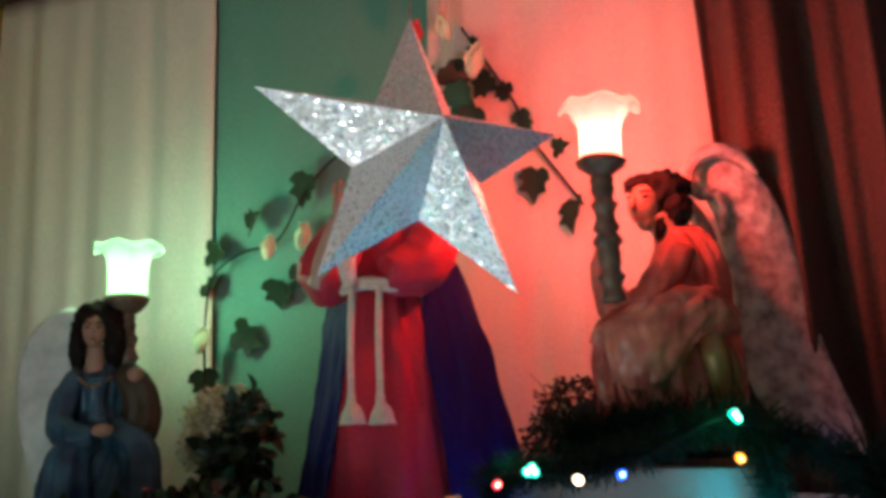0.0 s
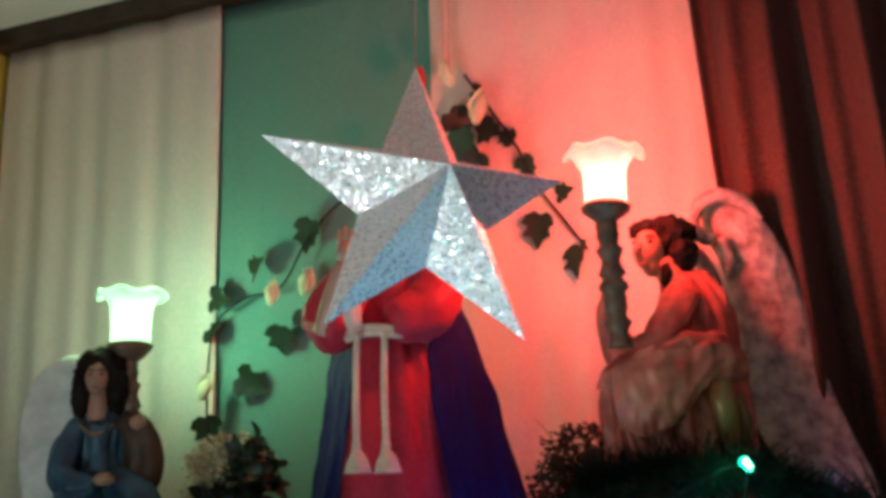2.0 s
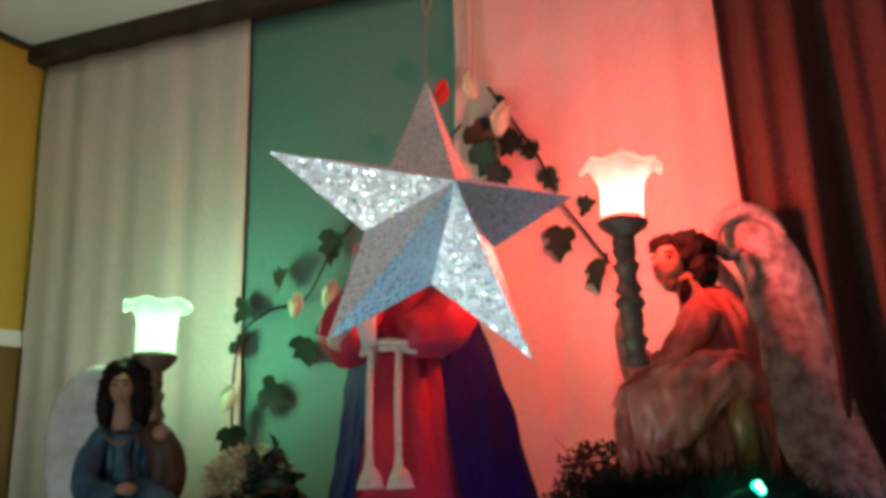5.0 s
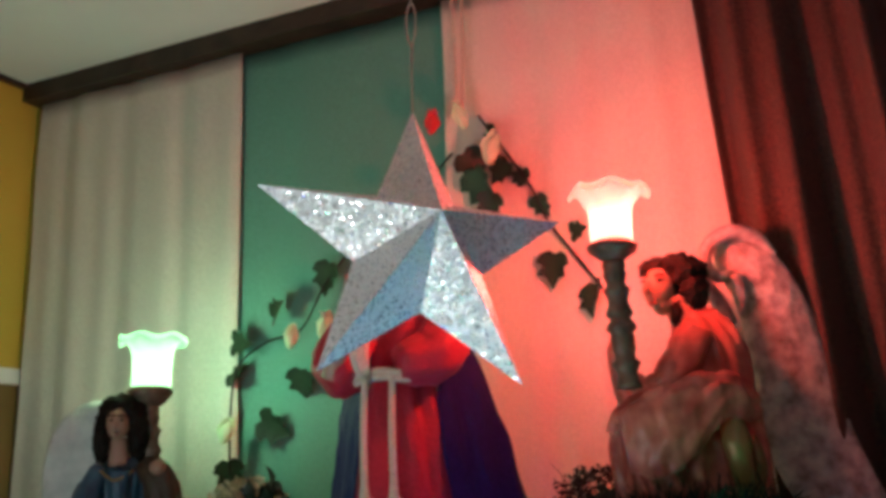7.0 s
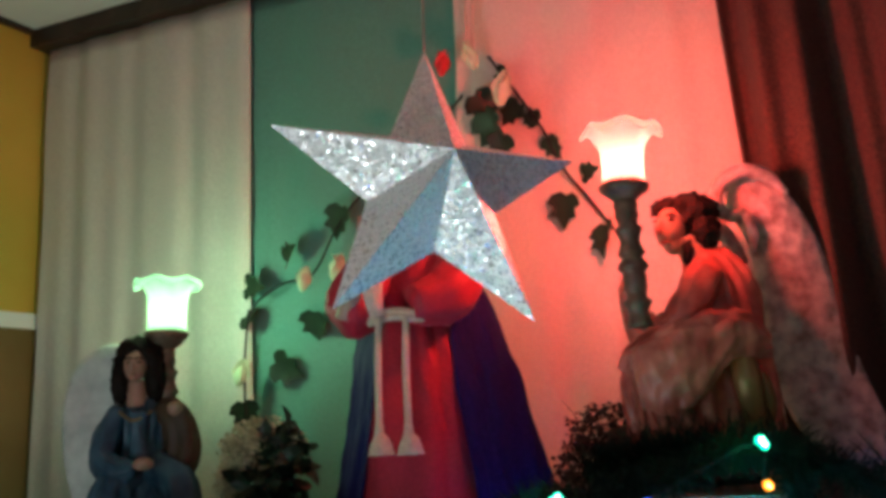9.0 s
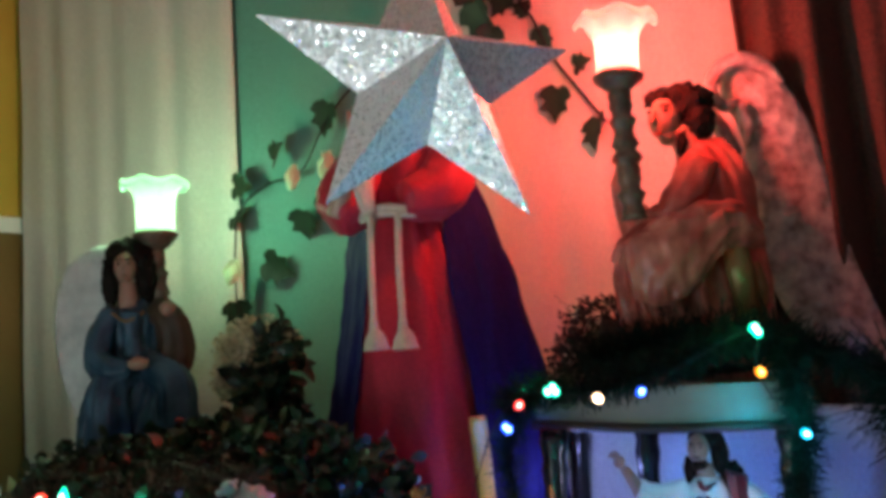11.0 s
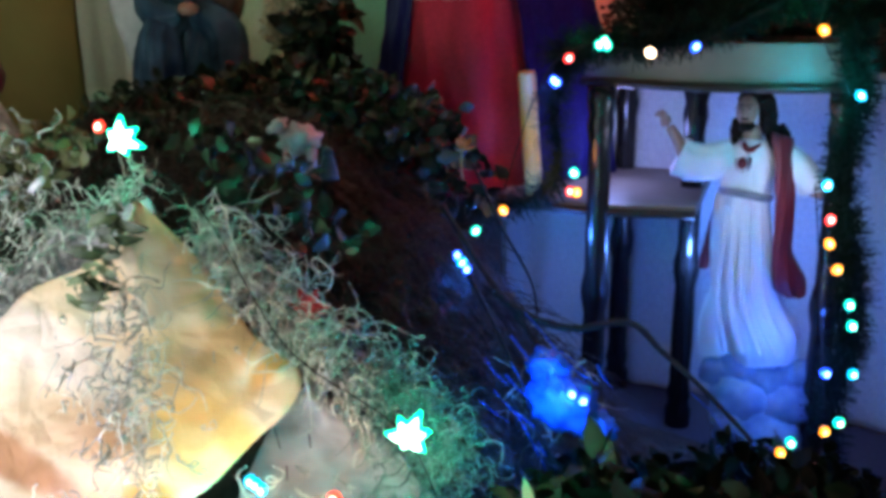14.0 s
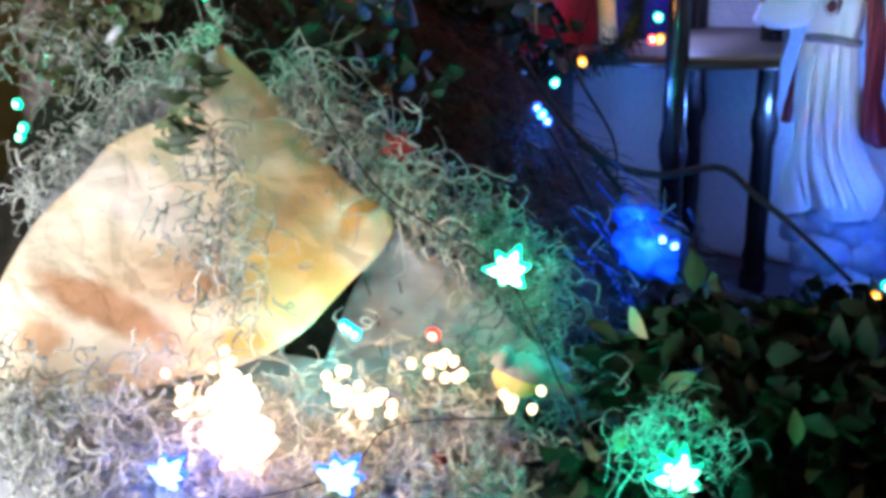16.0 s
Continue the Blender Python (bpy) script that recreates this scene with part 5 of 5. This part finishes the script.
verts, faces = [], []
for where, n, ln in ((band(355, 8, -70, 330, 17, .05, .05), 400, .055), (band(470, 70, 760, 330, 26, .03, .05), 60, .09), (band(365, 190, 430, 540, 30, -.035, -.05), 150, .06), (band(-40, 720, 780, 690, 48, -.07, -.05), 650, .06), (band(480, 100, 790, 420, 20, .01, .01), 430, .065),
                     (band(600, 780, 900, 860, 40, -.1, -.09), 330, .055), (band(800, 700, 960, 860, 40, -.05, -.08), 300, .055), (band(-40, 600, 160, 860, 36, -.05, -.09), 260, .055), (band(150, 820, 850, 800, 36, -.09, -.08), 330, .06), (band(500, 180, 760, 330, 40, .02, .04), 160, .09), (band(300, 350, 450, 520, 40, -.07, -.08), 40, .05)):
    v, f = curls(int(n * 0.95), where, ln * 1.1, 0.0013, 0.10, 1.25, 14)
    k = len(verts)
    verts += v
    faces += [tuple(i + k for i in ff) for ff in f]
stuff("grey_moss", verts, faces, MOSS, "tangled grey-green hanging moss over the paper cave", "moss")
# moss here is coloured as shaded from white light and lit green
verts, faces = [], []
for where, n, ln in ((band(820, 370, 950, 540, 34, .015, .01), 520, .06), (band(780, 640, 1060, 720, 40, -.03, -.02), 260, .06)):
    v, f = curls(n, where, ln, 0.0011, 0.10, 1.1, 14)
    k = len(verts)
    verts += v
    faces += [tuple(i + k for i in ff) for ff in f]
stuff("green_lit_moss", verts, faces, GREEN_LIT_MOSS, "tangled moss round the star-shaped light, shade and green light coloured in", "moss")
bm = bmesh.new()
for k in range(44):
    f = k / 43
    p = CAVE @ q(372 - 66 * f + rng.gauss(0, 14), 80 + 165 * f + rng.gauss(0, 8), -.035 - .02 * f)
    r = rng.uniform(.02, .036)
    leaf(bm, Matrix.Translation(p) @ pose(0, 0, 0, rng.uniform(-30, 30), rng.choice((-1, 1)) * rng.uniform(70, 140), rng.uniform(-10, 50)), r * .34, r)
tagged(part("fern_sprig", bm, FERN), "small green fern sprig on the cave's peak", "fern", "", "stuff")

# ---- small figures ----
bm = bmesh.new()
ball(bm, (0, 0, 0), (.023, .015, .018), 0, 3, 0.6)
ball(bm, (-.022, -.004, .016), (.010, .009, .010), 0, 2)
ball(bm, (-.031, -.006, .012), (.006, .005, .005), 0, 2)
for x in (-.013, .014):
    for y in (-.006, .006):
        tube(bm, [(x, y, -.008), (x, y, -.036)], [.006, .0045], 8)
for y in (-.009, .009):
    ball(bm, (-.018, y, .022), (.004, .006, .003), 0, 1)
solid("lamb_figurine", bm, PORCELAIN, local((1.396, -.85, 1.257)), "small white porcelain lamb standing on the mound", "figurine")
bm = bmesh.new()
tube(bm, [(0, 0, 0), (0, 0, .02), (0, 0, .042)], [.015, .012, .006], 14, 8, 1, 5, .1)
ball(bm, (0, -.003, .046), .008, 0, 2)
solid("kneeling_figurine", bm, BLUE_ROBE, local((1.437, -.85, 1.215)) @ Matrix.Diagonal((.8, .8, .7, 1)), "tiny pale blue kneeling figurine on the mound", "figurine")
wick = thing("candle", "ivory wax candle leaning slightly on the shelf", "candle", pose(1.532, -.492, 1.134, 0, -5, 0))
part("candle_stick", lathe(bmesh.new(), [(0.0, 0), (.0125, 0), (.0125, .17), (.011, .178), (.006, .174), (0.0, .172)], 18), CANDLE, wick)
part("wick", tube(bmesh.new(), [(0, 0, .17), (.001, 0, .184)], [.0012], 6), TWIG, wick)
bird = thing("bird_ornament", "small feathered bird ornament with ochre breast", "ornament", local((1.685, -1.075, .942)) @ pose(0, 0, 0, 0, 14, 0) @ Matrix.Diagonal((.85, .85, .85, 1)))
part("body", ball(bmesh.new(), (0, 0, 0), (.026, .018, .02), 0, 3), BIRD_BREAST, bird, "ochre bird breast")
bm = bmesh.new()
ball(bm, (.004, .002, .012), (.03, .019, .016), 0, 3)
tube(bm, [(.02, 0, .008), (.05, .004, .0), (.065, .006, -.004)], [.012, .008, .005], 10, 8, .4)
part("wing", bm, BIRD_BACK, bird, "grey-green wings and tail")
bm = bmesh.new()
ball(bm, (-.02, -.004, .022), .013, 0, 2)
tube(bm, [(-.03, -.006, .022), (-.042, -.008, .02)], [.004, .001], 8)
part("head", bm, BIRD_BACK, bird)
tail = thing("feather_tuft", "dark glossy feather lying in the moss", "feather", local((1.60, -1.115, .915), 10))
bm = bmesh.new()
leaf(bm, pose(0, 0, 0, 0, -70, 0), .02, .05)
part("vane", bm, BIRD_BACK, tail)
bm = bmesh.new()
tube(bm, [(.006, 0, -.03), (0, 0, 0), (-.006, 0, .035)], [.008, .007, .004], 12, 8)
ball(bm, (-.007, 0, .038), (.004, .004, .006), 0, 2)
solid("white_figurine", bm, PORCELAIN, local((1.258, -1.17, .842)), "slim white porcelain figurine in the moss", "figurine")
solid("berry", ball(bmesh.new(), (0, 0, 0), .009, 0, 2), MAROON, pose(1.632, -1.125, .873), "dark red round berry in the moss", "berry")
bm = bmesh.new()
lathe(bm, [(0.0, 0.0), (.085, 0.0), (.08, .12), (.07, .3), (.05, .42), (.02, .48), (0.0, .485)], 28, 7, .05)
ball(bm, (0, 0, .53), (.035, .035, .045), 1, 2)
solid("robed_figure", bm, [WING_PAINT, MAROON], pose(.50, -.62, .745), "pale robed statue at the end of the table", "statue")


# ---- string lights ----
def bulb_mesh(kind, mats):
    """A bright diode in front of a coloured cap, whose glow stands in for the bulb's halo."""
    bm = bmesh.new()
    if kind == "star":
        for k in range(6):
            w = math.pi / 3 * k + 0.2
            r = 0.019 + 0.005 * (k % 2)
            tube(bm, [(0, 0, 0), (0.5 * r * math.cos(w), -.002, 0.5 * r * math.sin(w)), (r * math.cos(w), .003, r * math.sin(w))], [.007, .006, .0012], 8, 6, 1, 0, 0, 0)
        ball(bm, (0, 0, 0), .012, 0, 2)
        for k in range(6):
            w = math.pi / 3 * k + 0.2
            r = 0.015 + 0.004 * (k % 2)
            tube(bm, [(0, -.005, 0), (0.5 * r * math.cos(w), -.0075, 0.5 * r * math.sin(w)), (r * math.cos(w), -.002, r * math.sin(w))], [.006, .005, .001], 8, 6, 1, 0, 0, 1)
        ball(bm, (0, -.006, 0), .0105, 1, 2)
    else:
        ball(bm, (0, 0, 0), (.0060, .0060, .0070), 0, 2)
        ball(bm, (0, -.0038, .0005), (.0036, .0034, .0042), 1, 2)
    return mesh_of("bulb_" + kind, bm, mats)


LED = {"green": (0.0, 0.85, 0.46), "blue": (0.015, 0.10, 1.0), "red": (1.0, 0.03, 0.02), "amber": (1.0, 0.30, 0.01), "white": (1.0, 0.62, 0.36), "cyan": (0.0, 0.55, 0.9)}
CORE = {"green": (0.60, 1.0, 0.82), "blue": (0.30, 0.62, 1.0), "red": (1.0, 0.42, 0.36), "amber": (1.0, 0.62, 0.14), "white": (1.0, 0.84, 0.68), "cyan": (0.35, 0.9, 1.0)}
LED_MAT = {k: [glow(k + "_cap", c, 6.0 if k == "white" else 2.4), glow(k + "_diode", CORE[k], 40.0 if k == "white" else 5.0)] for k, c in LED.items()}
SMALL = {k: bulb_mesh("small", LED_MAT[k]) for k in LED}
LARGE = {k: bulb_mesh("star", LED_MAT[k]) for k in LED}


def string(label, wire, bulbs, fore=Vector((0, 0, 0))):
    s = thing("string_lights", label, "string lights", Matrix(), "string lights")
    part("wire", tube(bmesh.new(), wire, [.0009], 6, 120), TWIG, s)
    for p, colour, meshes in bulbs:
        b = new("light_bulb", meshes[colour])
        b.parent, b.location, b.rotation_euler = s, Vector(p) + fore, (0, rng.uniform(-1, 1), radians(TURN))
    return s


# glowing lump added among the white bulbs for the bloom of their burst
bm = bmesh.new()
ball(bm, (0, 0, 0.012), (.017, .014, .030), 0, 3, 0.5)
ball(bm, (0.004, 0, -0.026), (.023, .016, .022), 0, 3, 0.6)
solid("burst_lump", bm, glow("burst_glow", (1.0, 0.84, 0.68), 6.0), local((1.457, -1.195, .905)), "bright white glowing lump added for the bulb cluster's burst", "lamp")
bm = bmesh.new()
ball(bm, (0, 0, 0), (.0042, .0042, .0048), 0, 2)
S, B, W = SMALL, LARGE, {"white": mesh_of("bulb_tiny", bm, glow("warm_bulb", (1.0, 0.62, 0.38), 3.2))}
W["amber"] = W["white"]
string("string of small coloured lights on the shelf garland", [(1.52, -.66, 1.06), (1.49, -.53, 1.11), (1.56, -.55, 1.29), (1.63, -.575, 1.352), (1.75, -.57, 1.35), (1.89, -.50, 1.42), (1.9, -.5, 1.37), (1.94, -.5, 1.3)],
       [((1.618, -.50, 1.350), "green", S), ((1.612, -.50, 1.345), "green", S), ((1.622, -.50, 1.345), "green", S), ((1.572, -.50, 1.328), "red", S), ((1.556, -.50, 1.297), "blue", S), ((1.552, -.50, 1.300), "blue", S), ((1.683, -.52, 1.339), "white", S), ((1.736, -.52, 1.347), "blue", S),
        ((1.866, -.48, 1.412), "green", S), ((1.862, -.48, 1.417), "green", S), ((1.867, -.48, 1.366), "amber", S), ((1.912, -.48, 1.296), "cyan", S), ((1.587, -.52, 1.163), "red", S), ((1.60, -.53, 1.165), "amber", S), ((1.604, -.55, 1.194), "green", S), ((1.510, -.555, 1.137), "amber", S), ((1.491, -.595, 1.117), "green", S),
        ((1.486, -.635, 1.094), "blue", S), ((1.493, -.635, 1.086), "cyan", S), ((1.500, -.635, 1.078), "blue", S)], Vector((0.046, -0.085, 0.010)))
string("string of small coloured lights down the stand", [(1.91, -.5, 1.19), (1.92, -.5, 1.12), (1.94, -.5, .96), (1.95, -.52, .85), (1.9, -.62, .8)],
       [((1.905, -.48, 1.190), "cyan", S), ((1.912, -.48, 1.149), "red", S), ((1.914, -.48, 1.120), "amber", S), ((1.925, -.48, 1.09), "amber", S), ((1.925, -.48, .958), "blue", S), ((1.955, -.48, .963), "cyan", S), ((1.945, -.5, 1.055), "green", S), ((1.95, -.5, 1.03), "green", S), ((1.935, -.52, .90), "amber", S),
        ((1.95, -.52, .915), "green", S), ((1.93, -.54, .87), "red", S), ((1.90, -.6, .90), "amber", S), ((1.91, -.6, .915), "green", S), ((1.94, -.90, .95), "blue", S)], Vector((0.026, -0.07, 0.010)))
string("string of green and blue lights at the table end", [(1.25, -1.0, 1.20), (1.05, -1.03, 1.15), (1.0, -1.04, 1.09), (.97, -1.0, 1.12), (.86, -.82, 1.13), (.80, -.80, 1.11)],
       [((1.007, -1.06, 1.096), "green", S), ((1.017, -1.06, 1.108), "green", S), ((.985, -1.04, 1.13), "green", S), ((.81, -.82, 1.12), "blue", S), ((.80, -.82, 1.10), "blue", S)])
string("string of star-shaped lights over the moss", [(1.25, -1.0, 1.27), (1.40, -1.02, 1.21), (1.52, -1.04, 1.09), (1.65, -1.03, 1.02), (1.75, -1.08, .92), (1.86, -1.12, .90)],
       [((1.31, -1.03, 1.278), "green", B), ((1.275, -1.03, 1.288), "red", S), ((1.660, -1.04, 1.032), "green", B), ((1.851, -1.125, .926), "green", B), ((1.496, -1.07, .949), "cyan", S), ((1.503, -1.07, .945), "cyan", S), ((1.489, -1.07, .951), "cyan", S), ((1.722, -.80, .99), "blue", S), ((1.735, -.80, .985), "blue", S)])
string("string of blue and warm lights in front of the cave", [(1.28, -1.2, .80), (1.410, -1.245, 0.860), (1.47, -1.23, .84), (1.607, -1.235, 0.913), (1.6, -1.15, .91), (1.7, -1.12, .93)],
       [((1.410, -1.245, 0.860), "blue", B), ((1.607, -1.235, 0.913), "blue", B), ((1.605, -1.085, 0.973), "red", S)]
       + [((1.457 + rng.gauss(0, .013), -1.205 + rng.gauss(0, .006), .90 + rng.gauss(0, .022)), "white", W) for k in range(150)]
       + [((1.388 + rng.gauss(0, .008), -1.195 + rng.gauss(0, .006), .910 + rng.gauss(0, .008)), "white", W) for k in range(9)]
       + [((1.57 + rng.gauss(0, .022), -1.165 + rng.gauss(0, .006), .939 + rng.gauss(0, .011)), "white", W) for k in range(26)]
       + [((1.637 + rng.gauss(0, .016), -1.12 + rng.gauss(0, .006), .966 + rng.gauss(0, .008)), "white", W) for k in range(13)]
       + [((1.70 + rng.gauss(0, .01), -1.11 + rng.gauss(0, .006), .942 + rng.gauss(0, .008)), "amber", W) for k in range(6)])
bm = bmesh.new()
for k in range(6):
    w = math.pi / 3 * k
    tube(bm, [(0, 0, 0), (0.011 * math.cos(w), -.002, 0.011 * math.sin(w)), (0.021 * math.cos(w), .002, 0.021 * math.sin(w))], [.006, .0055, .0015], 6)
solid("unlit_star_light", bm, RED_PETAL, local((1.51, -.99, 1.115)), "unlit red glass star light in the moss", "light")

foliage("slope_leaves", [((1.42, -.95, 1.235), (.09, .03, .035)), ((1.50, -.93, 1.18), (.05, .03, .03)), ((1.36, -.96, 1.265), (.05, .03, .025))], 100, 0.026, LEAF_DARK, "green leaves behind the cave's mossy edge", "leaves")

# lumps and strands added in the hollow, its blue light put into their colour
bm = bmesh.new()
for c, r in (((0, 0, 0), (.030, .012, .024)), ((.026, .006, -.016), (.020, .010, .014)), ((-.016, .008, .026), (.018, .010, .016))):
    got = bmesh.ops.create_icosphere(bm, subdivisions=4, radius=1)
    for v in got["verts"]:
        d = v.co.copy()
        k = 1 + 0.5 * abs(noise.noise(d * 2.6 + Vector(c) * 50)) - 0.35 * abs(noise.noise(d * 5.5 + Vector(c) * 20))
        v.co = Vector(c) + Vector((d.x * r[0], d.y * r[1], d.z * r[2])) * k
solid("blue_lit_lump", bm, BLUE_LIT, pose(1.705, -.785, .968) @ Matrix.Diagonal((1.35, 1.2, 1.35, 1)), "crumpled glossy lump, coloured as the hollow's blue light", "wrapping", smooth=True)
verts, faces = [], []
for _ in range(16):
    p = Vector((1.69 + rng.gauss(0, .045), -.80 + rng.gauss(0, .012), .985 + rng.gauss(0, .03)))
    d = (Vector((0.75, -0.1, -0.6)) + in_ball() * 0.4).normalized() * rng.uniform(.03, .08)
    strand(verts, faces, [p - d * 0.5, p + in_ball() * .004, p + d * 0.5], rng.uniform(.0008, .0015))
stuff("blue_lit_strands", verts, faces, BLUE_LIT, "thin strands coloured like needles in blue light", "shreds")
bm = bmesh.new()
for k in range(9):
    leaf(bm, pose(0, 0, 0, rng.uniform(20, 75), 0, 40 * k), .009, rng.uniform(.014, .022), 0, 0.3)
ball(bm, (0, 0, .004), .005, 0, 2)
tube(bm, [(0, 0, 0), (-.004, 0, -.03), (-.002, 0, -.07)], [.0014], 6, 10)
solid("dried_flower", bm, OCHRE_BLOOM, pose(1.474, -.6, 1.216, 25, 0, 20), "dried ochre flower on a thin stalk by the candle", "flower")
bm = bmesh.new()
lathe(bm, [(0.0, -.014), (.004, -.013), (.0048, -.004), (.0048, .008), (.003, .014), (0.0, .016)], 14)
solid("clear_bulb", bm, PORCELAIN, pose(1.223, -1.075, 1.229, 0, 55, 0), "unlit clear glass light bulb in the moss", "light")
foliage("peak_leaves", [((1.10, -1.0, 1.235), (.07, .05, .04)), ((1.16, -1.0, 1.255), (.05, .05, .03)), ((1.06, -1.02, 1.19), (.05, .05, .05))], 260, 0.02, LEAF_PALE, "pale green leaves in the moss by the cave's peak", "leaves")
v, f = curls(170, lambda: (1.09 + rng.gauss(0, .05), -1.03 + rng.gauss(0, .02), 1.215 + rng.gauss(0, .03)), 0.06, 0.0010, 0.1, 1.2, 13)
stuff("peak_moss", v, f, MOSS, "grey-green moss heaped behind the cave's peak", "moss")

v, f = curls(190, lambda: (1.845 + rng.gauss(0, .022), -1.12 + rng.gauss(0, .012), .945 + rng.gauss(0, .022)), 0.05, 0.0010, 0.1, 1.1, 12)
stuff("low_moss", v, f, GREEN_LIT_MOSS, "moss round the light among the leaves, green light coloured in", "moss")

# pale strands in the hollow of the mound
v, f = curls(40, lambda: (1.68 + rng.gauss(0, .03), -.75 + rng.gauss(0, .015), .955 + rng.gauss(0, .03)), 0.06, 0.0013, 0.1, 0.5, 9)
stuff("hollow_moss", v, f, MOSS, "pale moss strands in the hollow of the mound", "moss")
